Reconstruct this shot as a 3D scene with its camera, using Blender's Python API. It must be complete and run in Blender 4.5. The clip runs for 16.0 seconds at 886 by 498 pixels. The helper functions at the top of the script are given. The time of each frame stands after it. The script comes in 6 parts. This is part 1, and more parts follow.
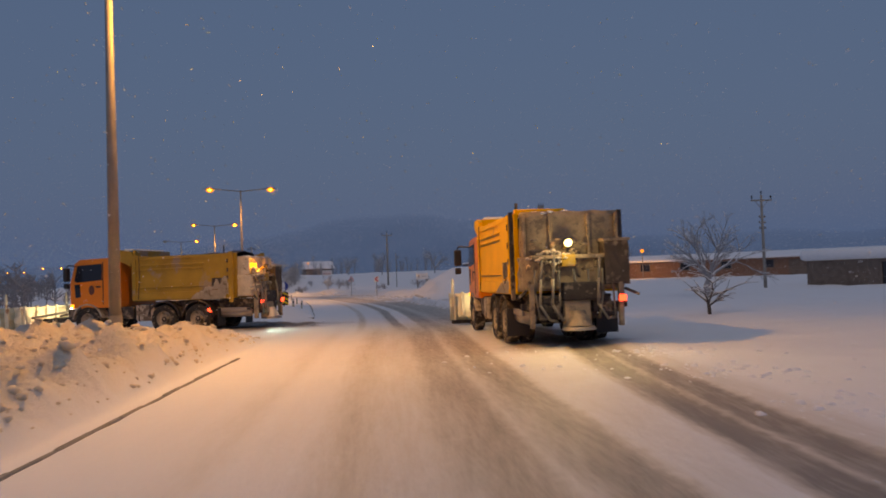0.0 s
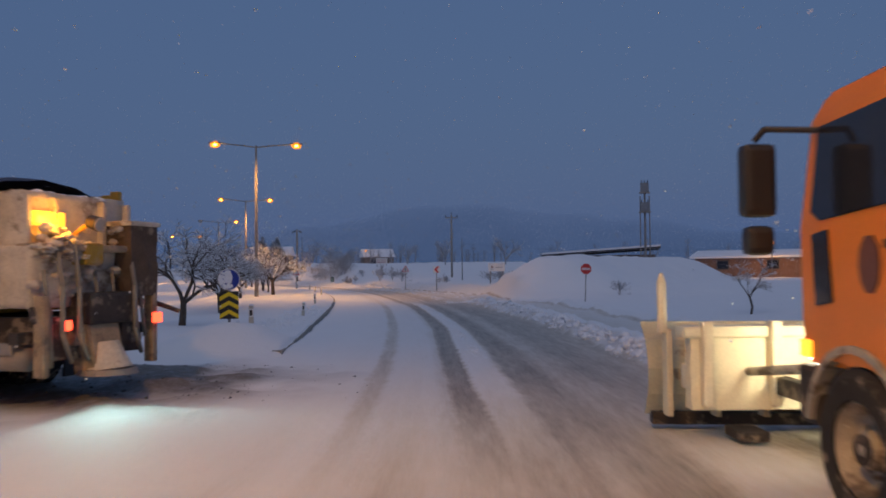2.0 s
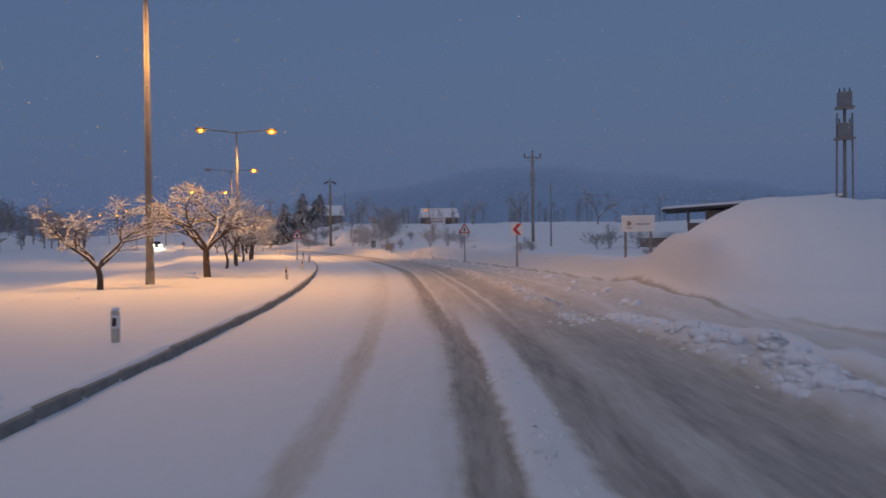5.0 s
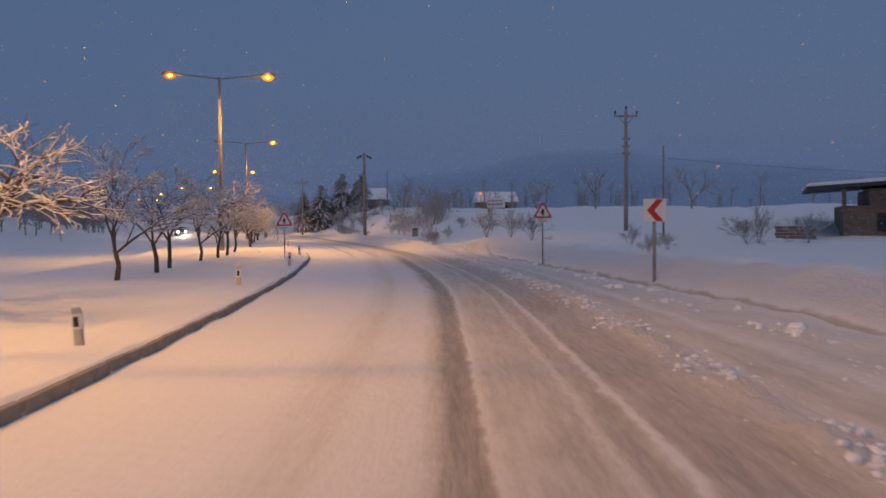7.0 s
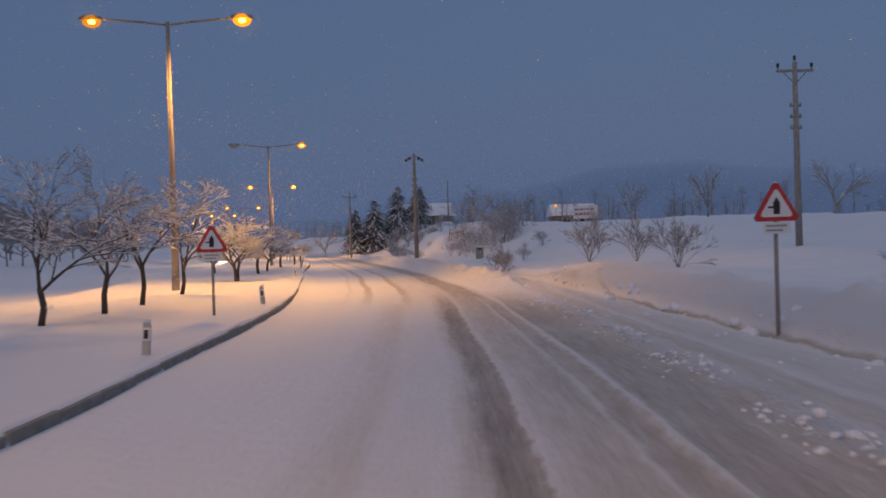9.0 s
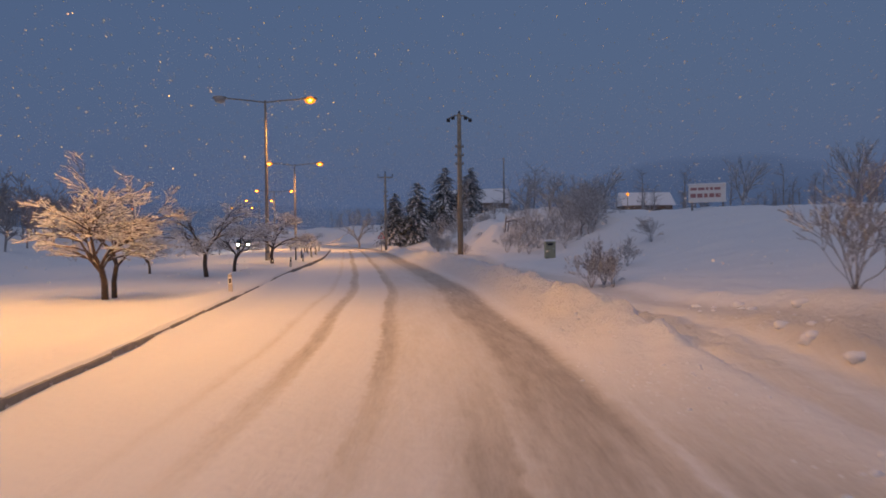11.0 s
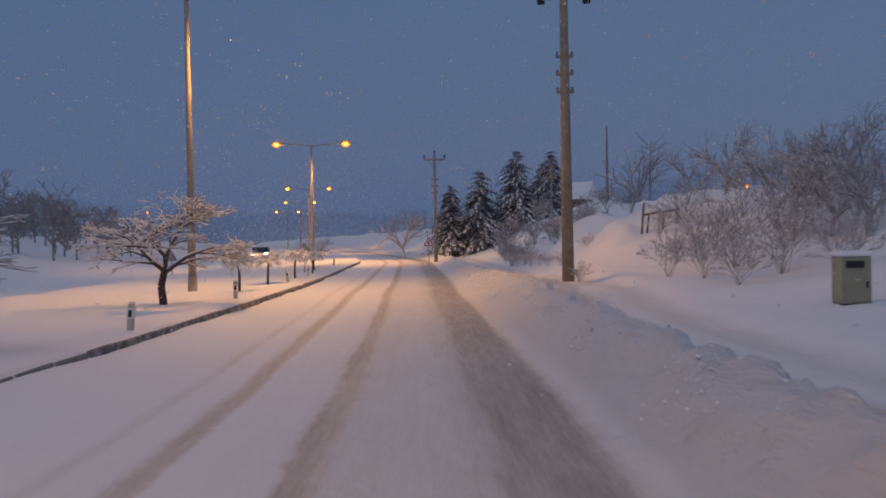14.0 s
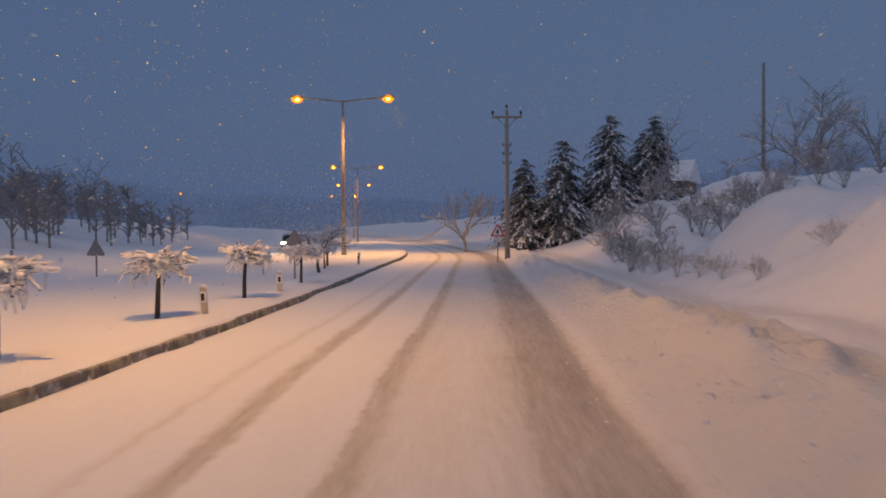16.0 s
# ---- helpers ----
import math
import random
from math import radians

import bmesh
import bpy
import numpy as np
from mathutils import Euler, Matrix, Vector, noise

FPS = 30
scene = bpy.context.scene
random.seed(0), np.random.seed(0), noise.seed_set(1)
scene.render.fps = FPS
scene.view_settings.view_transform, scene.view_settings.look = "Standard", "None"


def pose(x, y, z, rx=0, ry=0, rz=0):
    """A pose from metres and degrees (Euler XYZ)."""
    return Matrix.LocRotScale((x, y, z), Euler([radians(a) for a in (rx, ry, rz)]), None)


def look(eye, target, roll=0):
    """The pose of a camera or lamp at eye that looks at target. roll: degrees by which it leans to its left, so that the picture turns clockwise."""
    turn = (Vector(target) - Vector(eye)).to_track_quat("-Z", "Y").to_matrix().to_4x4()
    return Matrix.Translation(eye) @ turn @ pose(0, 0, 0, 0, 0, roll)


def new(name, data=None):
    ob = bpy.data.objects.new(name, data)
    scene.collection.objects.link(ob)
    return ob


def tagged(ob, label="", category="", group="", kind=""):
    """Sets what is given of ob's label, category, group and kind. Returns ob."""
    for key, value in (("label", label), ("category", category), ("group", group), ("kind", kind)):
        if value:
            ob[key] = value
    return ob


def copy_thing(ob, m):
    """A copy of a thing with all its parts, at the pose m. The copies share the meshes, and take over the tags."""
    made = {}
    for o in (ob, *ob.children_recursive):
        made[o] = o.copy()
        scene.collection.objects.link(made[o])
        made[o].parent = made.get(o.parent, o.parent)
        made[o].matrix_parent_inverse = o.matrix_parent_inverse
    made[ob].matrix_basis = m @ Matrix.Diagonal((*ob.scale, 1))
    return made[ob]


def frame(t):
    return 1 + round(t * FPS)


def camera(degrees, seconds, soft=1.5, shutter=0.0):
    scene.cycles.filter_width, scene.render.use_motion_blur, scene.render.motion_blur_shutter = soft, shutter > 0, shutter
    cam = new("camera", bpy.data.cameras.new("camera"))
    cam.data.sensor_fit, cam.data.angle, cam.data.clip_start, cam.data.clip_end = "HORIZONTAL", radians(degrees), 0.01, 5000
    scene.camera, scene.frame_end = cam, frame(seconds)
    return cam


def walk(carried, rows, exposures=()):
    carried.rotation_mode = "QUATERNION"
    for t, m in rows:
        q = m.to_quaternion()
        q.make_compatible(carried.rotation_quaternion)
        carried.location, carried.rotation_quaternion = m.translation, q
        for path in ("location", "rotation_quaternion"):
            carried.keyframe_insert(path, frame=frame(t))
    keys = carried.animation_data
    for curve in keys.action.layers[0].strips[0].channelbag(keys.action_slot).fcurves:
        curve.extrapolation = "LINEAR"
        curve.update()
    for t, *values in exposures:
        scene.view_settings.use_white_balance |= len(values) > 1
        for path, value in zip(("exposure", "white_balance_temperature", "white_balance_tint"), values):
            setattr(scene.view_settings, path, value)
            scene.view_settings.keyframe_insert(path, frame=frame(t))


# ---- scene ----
cam = camera(56.0, 16.0, soft=1.7, shutter=0.25)
PATH = [
    (0.0, pose(0.000, 0.000, 1.575, 92.101, 2.052, -11.282)),
    (0.5, pose(0.795, 5.023, 1.578, 91.945, 1.670, -10.155)),
    (1.0, pose(1.525, 10.045, 1.601, 91.656, 1.113, -8.941)),
    (1.5, pose(2.157, 15.043, 1.605, 91.474, 1.106, -7.727)),
    (2.0, pose(2.740, 20.023, 1.623, 91.625, 0.585, -6.855)),
    (2.5, pose(3.413, 24.944, 1.590, 91.652, 1.002, -5.895)),
    (3.0, pose(3.992, 29.818, 1.594, 91.301, 0.791, -5.152)),
    (3.5, pose(4.454, 34.696, 1.588, 90.459, 0.634, -4.578)),
    (4.0, pose(4.839, 39.595, 1.605, 89.601, 0.490, -3.932)),
    (4.2, pose(4.980, 41.551, 1.603, 89.359, 0.473, -3.592)),
    (5.0, pose(5.486, 49.306, 1.600, 89.118, 0.648, -2.146)),
    (5.6, pose(5.734, 54.985, 1.600, 88.937, 0.638, -1.061)),
    (6.3, pose(5.859, 61.444, 1.596, 88.727, 0.425, 0.205)),
    (6.5, pose(5.867, 63.262, 1.581, 88.518, 0.119, 0.523)),
    (7.0, pose(5.842, 67.765, 1.611, 88.209, 0.439, 1.653)),
    (7.5, pose(5.752, 72.174, 1.602, 88.583, 0.553, 3.089)),
    (8.0, pose(5.580, 76.543, 1.603, 89.196, 0.735, 4.544)),
    (8.5, pose(5.348, 80.899, 1.604, 89.535, 1.310, 5.618)),
    (9.0, pose(5.072, 85.246, 1.600, 89.541, 1.735, 6.400)),
    (9.2, pose(4.946, 86.987, 1.597, 89.483, 1.790, 6.756)),
    (9.8, pose(4.498, 92.217, 1.600, 89.307, 0.940, 7.848)),
    (10.5, pose(3.784, 98.289, 1.600, 89.102, 0.719, 9.122)),
    (11.3, pose(2.722, 105.072, 1.599, 88.867, 0.537, 10.578)),
    (11.5, pose(2.434, 106.736, 1.588, 88.774, 0.436, 10.802)),
    (12.0, pose(1.698, 110.857, 1.597, 88.576, 0.431, 11.390)),
    (12.5, pose(0.927, 114.879, 1.599, 88.903, 0.951, 12.221)),
    (13.0, pose(0.098, 118.804, 1.592, 89.549, 1.261, 13.152)),
    (13.5, pose(-0.800, 122.689, 1.607, 89.854, 1.287, 14.000)),
    (14.0, pose(-1.789, 126.532, 1.585, 89.407, 1.077, 14.521)),
    (14.5, pose(-2.805, 130.414, 1.604, 88.629, 0.991, 14.946)),
    (15.0, pose(-3.872, 134.276, 1.625, 88.211, 0.933, 15.680)),
    (15.5, pose(-5.025, 138.159, 1.632, 88.383, 0.594, 17.037)),
    (16.0, pose(-6.244, 141.966, 1.588, 88.643, 0.386, 19.021)),
]
walk(cam, PATH, [(0.0, 0.0, 7200, 10), (1.0, -0.02, 6700, 10), (2.0, -0.05, 6050, 9), (3.0, 0.08, 6200, 9), (4.0, 0.14, 6400, 9), (7.0, 0.02, 6480, 10), (9.0, 0.08, 6600, 10), (11.5, -0.05, 6560, 11), (14.0, 0.12, 6620, 10), (16.0, 0.0, 6550, 10)])

# ---------------------------------------------------------------- light
world = bpy.data.worlds.new("dusk_sky")
scene.world = world
world.use_nodes = True
wn = world.node_tree
sky = wn.nodes.new("ShaderNodeTexSky")
sky.sky_type, sky.sun_disc = "NISHITA", False
sky.sun_elevation, sky.sun_rotation = radians(4), radians(200)
sky.air_density, sky.dust_density = 1.5, 3.0
haze = wn.nodes.new("ShaderNodeMix")
haze.data_type = "RGBA"
haze.inputs["Factor"].default_value = 0.88
wn.links.new(sky.outputs["Color"], haze.inputs[6])
haze.inputs[7].default_value = (0.73, 1.24, 2.52, 1)
wn.nodes["Background"].inputs["Strength"].default_value = 0.1
wn.links.new(haze.outputs[2], wn.nodes["Background"].inputs["Color"])


def lamp(name, kind, place, power, colour, size=0.1, aim=None, cone=0):
    data = bpy.data.lights.new(name, kind)
    data.energy, data.color = power, colour
    if kind == "SUN":
        data.angle = size
    elif kind == "AREA":
        data.shape, data.size = "DISK", size
    else:
        data.shadow_soft_size = size
    if kind == "SPOT":
        data.spot_size, data.spot_blend = radians(cone), 0.65
    ob = new(name, data)
    ob.matrix_world = look(place, aim) if aim else Matrix.Translation(place)
    return ob


SODIUM = (1.0, 0.44, 0.085)
lamp("overcast_sun", "SUN", (0, 0, 60), 0.40, (1.0, 0.83, 0.71), radians(50), (10, 28, 0))


# ---------------------------------------------------------------- materials
def material(name, base, rough=0.7, metal=0.0, spread=0.12, scale=6.0, fine=60.0, bump=0.15, second=None, cover=0.0, emit=None):
    """A surface with grain at two scales. second, cover: a second colour that lies over it in patches. emit: (colour, strength)."""
    m = bpy.data.materials.new(name)
    m.use_nodes = True
    n, links = m.node_tree.nodes, m.node_tree.links
    b = n["Principled BSDF"]
    b.inputs["Roughness"].default_value, b.inputs["Metallic"].default_value = rough, metal
    tc = n.new("ShaderNodeTexCoord")
    big, small = n.new("ShaderNodeTexNoise"), n.new("ShaderNodeTexNoise")
    big.inputs["Scale"].default_value, small.inputs["Scale"].default_value = scale, fine
    big.inputs["Detail"].default_value = 5
    for t in (big, small):
        links.new(tc.outputs["Object"], t.inputs["Vector"])
    ramp = n.new("ShaderNodeValToRGB")
    lo, hi = [max(0.0, c * (1 - spread)) for c in base], [min(1.0, c * (1 + spread)) for c in base]
    ramp.color_ramp.elements[0].position, ramp.color_ramp.elements[1].position = 0.32, 0.68
    ramp.color_ramp.elements[0].color, ramp.color_ramp.elements[1].color = (*lo, 1), (*hi, 1)
    blend = n.new("ShaderNodeMath")
    blend.operation = "MULTIPLY_ADD"
    blend.inputs[1].default_value = 0.35
    links.new(small.outputs["Fac"], blend.inputs[0])
    half = n.new("ShaderNodeMath")
    half.operation = "MULTIPLY"
    half.inputs[1].default_value = 0.65
    links.new(big.outputs["Fac"], half.inputs[0])
    links.new(half.outputs[0], blend.inputs[2])
    links.new(blend.outputs[0], ramp.inputs["Fac"])
    out = ramp.outputs["Color"]
    if second:
        patch = n.new("ShaderNodeTexNoise")
        patch.inputs["Scale"].default_value, patch.inputs["Detail"].default_value = scale * 0.6, 8
        patch.inputs["Roughness"].default_value = 0.65
        links.new(tc.outputs["Object"], patch.inputs["Vector"])
        cut = n.new("ShaderNodeValToRGB")
        cut.color_ramp.elements[0].position, cut.color_ramp.elements[1].position = 0.62 - 0.3 * cover, 0.7 - 0.3 * cover
        links.new(patch.outputs["Fac"], cut.inputs["Fac"])
        mix = n.new("ShaderNodeMix")
        mix.data_type = "RGBA"
        links.new(cut.outputs["Color"], mix.inputs["Factor"])
        links.new(out, mix.inputs[6])
        mix.inputs[7].default_value = (*second, 1)
        out = mix.outputs[2]
    links.new(out, b.inputs["Base Color"])
    if bump:
        bp = n.new("ShaderNodeBump")
        bp.inputs["Strength"].default_value, bp.inputs["Distance"].default_value = bump, 0.02
        links.new(blend.outputs[0], bp.inputs["Height"])
        links.new(bp.outputs["Normal"], b.inputs["Normal"])
    if emit:
        b.inputs["Emission Color"].default_value, b.inputs["Emission Strength"].default_value = (*emit[0], 1), emit[1]
    return m


# How dirty the snow is across the carriageway: (metres to the right of the lane's middle, dirt from 0 to 1), by stretch of road.
DIRT = {
    "start": ((-3.2, 0.04), (-2.2, 0.10), (-1.7, 0.22), (-1.45, 0.10), (-0.9, 0.16), (-0.5, 0.42), (-0.1, 0.30), (0.35, 0.34), (0.7, 0.66), (1.15, 0.70), (1.3, 0.40), (1.65, 0.76), (2.05, 0.72),
              # pale from 2.2 to 2.75: a headlight's bright patch put into the dirt
              (2.2, 0.24), (2.75, 0.18), (2.95, 0.62), (3.08, 0.98), (3.36, 0.98), (3.44, 0.44), (3.56, 0.92), (3.86, 0.90), (3.98, 0.30), (4.35, 0.22), (4.6, 0.05), (8.0, 0.04)),
    "bend": ((-3.3, 0.03), (-1.9, 0.06), (-1.24, 0.10), (-1.12, 0.42), (-0.96, 0.42), (-0.84, 0.12), (-0.1, 0.14), (0.08, 0.30), (0.2, 0.78), (0.5, 0.80), (0.58, 0.10), (1.0, 0.16), (1.12, 0.70),
             (1.5, 0.82), (1.75, 0.50), (2.0, 0.56), (2.35, 0.74), (2.9, 0.66), (3.3, 0.60), (3.5, 0.14), (3.9, 0.12), (4.0, 0.46), (4.4, 0.44), (4.55, 0.04), (4.85, 0.06), (5.1, 0.36), (6.32, 0.24), (6.42, 0.46), (6.48, 0.42), (6.55, 0.05), (8.0, 0.02)),
    "straight": ((-3.4, 0.03), (-1.7, 0.05), (-1.3, 0.20), (-1.05, 0.26), (-0.85, 0.14), (-0.3, 0.16), (-0.12, 0.36), (0.05, 0.78), (0.3, 0.74), (0.36, 0.24), (0.5, 0.40), (1.05, 0.52), (1.12, 0.26), (1.2, 0.54),
                 (1.42, 0.60), (1.5, 0.12), (1.6, 0.60), (2.0, 0.64), (2.45, 0.50), (2.7, 0.22), (3.0, 0.26), (3.25, 0.44), (3.7, 0.40), (3.85, 0.22), (4.3, 0.38), (5.4, 0.28), (5.86, 0.18),
                 (5.94, 0.62), (6.02, 0.58), (6.12, 0.06), (6.6, 0.02), (8.0, 0.02)),
    "hillside": ((-3.6, 0.02), (-2.72, 0.05), (-2.6, 0.24), (-2.48, 0.06), (-2.16, 0.08), (-2.04, 0.46), (-1.90, 0.46), (-1.80, 0.08), (-1.02, 0.12), (-0.95, 0.50), (-0.80, 0.52), (-0.66, 0.24), (0.0, 0.22), (0.40, 0.34),
                 (0.60, 0.60), (1.26, 0.66), (1.4, 0.26), (1.6, 0.06), (3.0, 0.04), (3.35, 0.24), (3.7, 0.24), (3.9, 0.10), (4.5, 0.26), (4.9, 0.22), (5.2, 0.04), (8.0, 0.02)),
}


def ground_material():
    """Fresh snow, packed snow and dirty wheel tracks, laid out by the ground's own values across and along the road."""
    m = bpy.data.materials.new("snow_cover")
    m.use_nodes = True
    n, links = m.node_tree.nodes, m.node_tree.links
    b = n["Principled BSDF"]
    tc = n.new("ShaderNodeTexCoord")

    def attr(name):
        a = n.new("ShaderNodeAttribute")
        a.attribute_name = name
        return a.outputs["Fac"]

    def calc(op, a, c, d=None, clamp=False):
        x = n.new("ShaderNodeMath")
        x.operation, x.use_clamp = op, clamp
        for i, v in enumerate((a, c) if d is None else (a, c, d)):
            if isinstance(v, float):
                x.inputs[i].default_value = v
            else:
                links.new(v, x.inputs[i])
        return x.outputs[0]

    def tex(scale, detail, vec=None, rough=0.5):
        t = n.new("ShaderNodeTexNoise")
        t.inputs["Scale"].default_value, t.inputs["Detail"].default_value, t.inputs["Roughness"].default_value = scale, detail, rough
        links.new(vec or tc.outputs["Object"], t.inputs["Vector"])
        return t.outputs["Fac"]

    def mixed(fac, a, c):
        x = n.new("ShaderNodeMix")
        x.data_type = "RGBA"
        links.new(fac, x.inputs["Factor"])
        for i, v in ((6, a), (7, c)):
            if isinstance(v, tuple):
                x.inputs[i].default_value = (*v, 1)
            else:
                links.new(v, x.inputs[i])
        return x.outputs[2]

    def table(stops, fac):
        r = n.new("ShaderNodeValToRGB")
        e = r.color_ramp.elements
        while len(e) < len(stops):
            e.new(0.5)
        for k, (at, v) in enumerate(stops):
            e[k].position = at
            e[k].color = (*v, 1) if isinstance(v, tuple) else (v, v, v, 1)
        links.new(fac, r.inputs["Fac"])
        return r.outputs["Color"]

    across = attr("across")
    road = n.new("ShaderNodeCombineXYZ")
    links.new(across, road.inputs[0])
    links.new(calc("MULTIPLY", attr("along"), 0.11), road.inputs[1])
    streak = tex(3.4, 7, road.outputs[0], 0.62)
    fine_streak = tex(13.0, 4, road.outputs[0], 0.6)
    grain, coarse, lumps = tex(30, 6, rough=0.65), tex(0.7, 5), tex(6, 6, rough=0.6)
    edge = tex(3.2, 5, rough=0.65)
    wave = calc("ADD", calc("MULTIPLY_ADD", edge, 0.20, -0.10), calc("MULTIPLY_ADD", streak, 0.16, -0.08))
    place = calc("DIVIDE", calc("ADD", calc("ADD", across, wave), 4.0), 12.0, clamp=True)
    dirt = None
    for name, stops in DIRT.items():
        value = calc("MULTIPLY", table([((q + 4) / 12, v) for q, v in stops], place), attr("zone_" + name))
        dirt = value if dirt is None else calc("ADD", dirt, value)
    dirt = calc("MULTIPLY", dirt, calc("ADD", calc("MULTIPLY", streak, 1.1), calc("MULTIPLY_ADD", grain, 0.5, 0.22)), clamp=True)
    dirt = calc("MULTIPLY", dirt, calc("MULTIPLY_ADD", fine_streak, 0.9, 0.58), clamp=True)
    # dirt tones, paled so the brown road holds some missing headlight brightness
    col = table([(0.0, (0.87, 0.875, 0.885)), (0.16, (0.80, 0.79, 0.775)), (0.40, (0.65, 0.615, 0.55)), (0.68, (0.45, 0.41, 0.345)), (1.0, (0.25, 0.22, 0.18))], dirt)
    col = mixed(calc("MULTIPLY", coarse, 0.22), col, mixed(dirt, (0.72, 0.74, 0.78), (0.28, 0.25, 0.21)))
    slush = calc("MULTIPLY", attr("slush"), calc("MULTIPLY_ADD", lumps, 1.3, 0.3), clamp=True)
    col = mixed(slush, col, mixed(calc("MULTIPLY_ADD", lumps, 2.4, -0.75, clamp=True), (0.06, 0.056, 0.05), mixed(grain, (0.13, 0.12, 0.10), (0.36, 0.33, 0.29))))
    # tan dirt over the ploughed heap, warmed further to carry the lamp's orange
    col = mixed(calc("MULTIPLY", calc("MULTIPLY", attr("crust"), attr("zone_start")), calc("MULTIPLY_ADD", edge, 0.7, 0.35), clamp=True), col, mixed(grain, (0.55, 0.45, 0.31), (0.72, 0.63, 0.49)))
    links.new(col, b.inputs["Base Color"])
    links.new(calc("MULTIPLY_ADD", dirt, -0.18, 0.66), b.inputs["Roughness"])
    bp = n.new("ShaderNodeBump")
    bp.inputs["Distance"].default_value = 0.08
    links.new(calc("MULTIPLY_ADD", attr("crust"), 0.55, 0.42, clamp=True), bp.inputs["Strength"])
    nubs = calc("MULTIPLY", calc("MULTIPLY", tex(13, 4, rough=0.7), attr("crust")), 1.1)
    links.new(calc("ADD", calc("ADD", nubs, calc("MULTIPLY", lumps, 0.8)), calc("ADD", calc("MULTIPLY", grain, 0.32), calc("MULTIPLY", calc("MULTIPLY", fine_streak, dirt), 0.5))), bp.inputs["Height"])
    links.new(bp.outputs["Normal"], b.inputs["Normal"])
    return m


SNOW = material("snow", (0.84, 0.855, 0.88), 0.6, spread=0.05, scale=4, fine=40, bump=0.5)
ICE_GREY = material("road_grimed_snow", (0.31, 0.245, 0.165), 0.7, spread=0.3, scale=5, fine=30, bump=0.6, second=(0.16, 0.13, 0.10), cover=0.35)
BARK = material("bark", (0.085, 0.065, 0.05), 0.9, spread=0.35, scale=14, fine=90, bump=0.6)
# brush lightened towards the grey that snow haze gives it
BRUSH = material("grey_brown_brushwood", (0.40, 0.38, 0.375), 0.95, spread=0.3, scale=3, fine=30, bump=0)
# bark paled well past its own tone, so it carries the snow haze
FAR_BARK = material("haze_paled_twigs", (0.33, 0.32, 0.325), 0.9, spread=0.25, scale=3, fine=30, bump=0)
# needles greyed and lightened; distance haze is put into this colour
NEEDLE = material("haze_paled_needles", (0.18, 0.20, 0.21), 0.85, spread=0.3, scale=5, fine=60, bump=0)
POLE_STEEL = material("weathered_steel", (0.27, 0.25, 0.23), 0.6, 0.3, spread=0.2, scale=3, fine=50, bump=0.1)
POLE_CONCRETE = material("grey_concrete", (0.30, 0.28, 0.25), 0.9, spread=0.2, scale=3, fine=80, bump=0.3, second=(0.75, 0.77, 0.8), cover=0.1)
POLE_WOOD = material("grey_brown_pole_timber", (0.29, 0.245, 0.185), 0.9, spread=0.3, scale=5, fine=70, bump=0.4)
KERB = material("kerb_concrete", (0.25, 0.235, 0.205), 0.9, spread=0.35, scale=4, fine=60, bump=0.4)
KERB_DARK = material("kerb_worn_black_paint", (0.19, 0.178, 0.158), 0.9, spread=0.4, scale=4, fine=60, bump=0.4, second=(0.55, 0.55, 0.55), cover=0.12)
KERB_PALE = material("kerb_worn_cream_paint", (0.34, 0.31, 0.235), 0.9, spread=0.35, scale=4, fine=60, bump=0.4, second=(0.16, 0.15, 0.13), cover=0.3)
YELLOW = material("tipper_orange_paint", (0.78, 0.445, 0.0), 0.6, spread=0.10, scale=1.6, fine=26, bump=0.08, second=(0.50, 0.29, 0.07), cover=0.10)
YELLOW.node_tree.nodes["Principled BSDF"].inputs["Specular IOR Level"].default_value = 0.2
YELLOW_DIRTY = material("grimed_ochre_paint", (0.34, 0.22, 0.02), 0.6, spread=0.22, scale=1.7, fine=25, bump=0.1, second=(0.30, 0.235, 0.16), cover=0.34)
CAB_RED = material("orange_cab_paint", (0.70, 0.22, 0.008), 0.35, spread=0.06, scale=2, fine=30, bump=0.03)
CHASSIS = material("black_chassis_grime", (0.035, 0.03, 0.028), 0.75, spread=0.4, scale=6, fine=50, bump=0.4, second=(0.20, 0.165, 0.125), cover=0.34)
TYRE = material("tyre_rubber", (0.022, 0.021, 0.02), 0.85, spread=0.3, scale=8, fine=60, bump=0.3, second=(0.27, 0.23, 0.18), cover=0.24)
CAB_GRIME = material("dark_brown_grime", (0.075, 0.055, 0.04), 0.8, spread=0.35, scale=4, fine=30, bump=0.5, second=(0.28, 0.23, 0.17), cover=0.3)
CAKED = material("snow_caked_steel", (0.52, 0.48, 0.41), 0.75, spread=0.25, scale=4, fine=28, bump=0.6, second=(0.24, 0.19, 0.14), cover=0.25)
RIM = material("grimed_wheel_rim", (0.40, 0.37, 0.31), 0.6, 0.1, spread=0.25, scale=5, fine=50, bump=0.2, second=(0.13, 0.105, 0.08), cover=0.42)
PLOUGH = material("cream_plough_paint", (0.74, 0.69, 0.52), 0.55, spread=0.16, scale=3, fine=40, bump=0.2, second=(0.38, 0.22, 0.11), cover=0.12)
GLASS_DARK = material("cab_glass", (0.02, 0.025, 0.035), 0.08, spread=0.1, scale=2, fine=20, bump=0)
TARP = material("dark_blue_tarpaulin", (0.035, 0.04, 0.07), 0.7, spread=0.3, scale=3, fine=40, bump=0.4, second=(0.7, 0.72, 0.76), cover=0.08)
HOSE = material("grimed_hose", (0.22, 0.205, 0.17), 0.5, spread=0.1, scale=6, fine=40, bump=0.05)
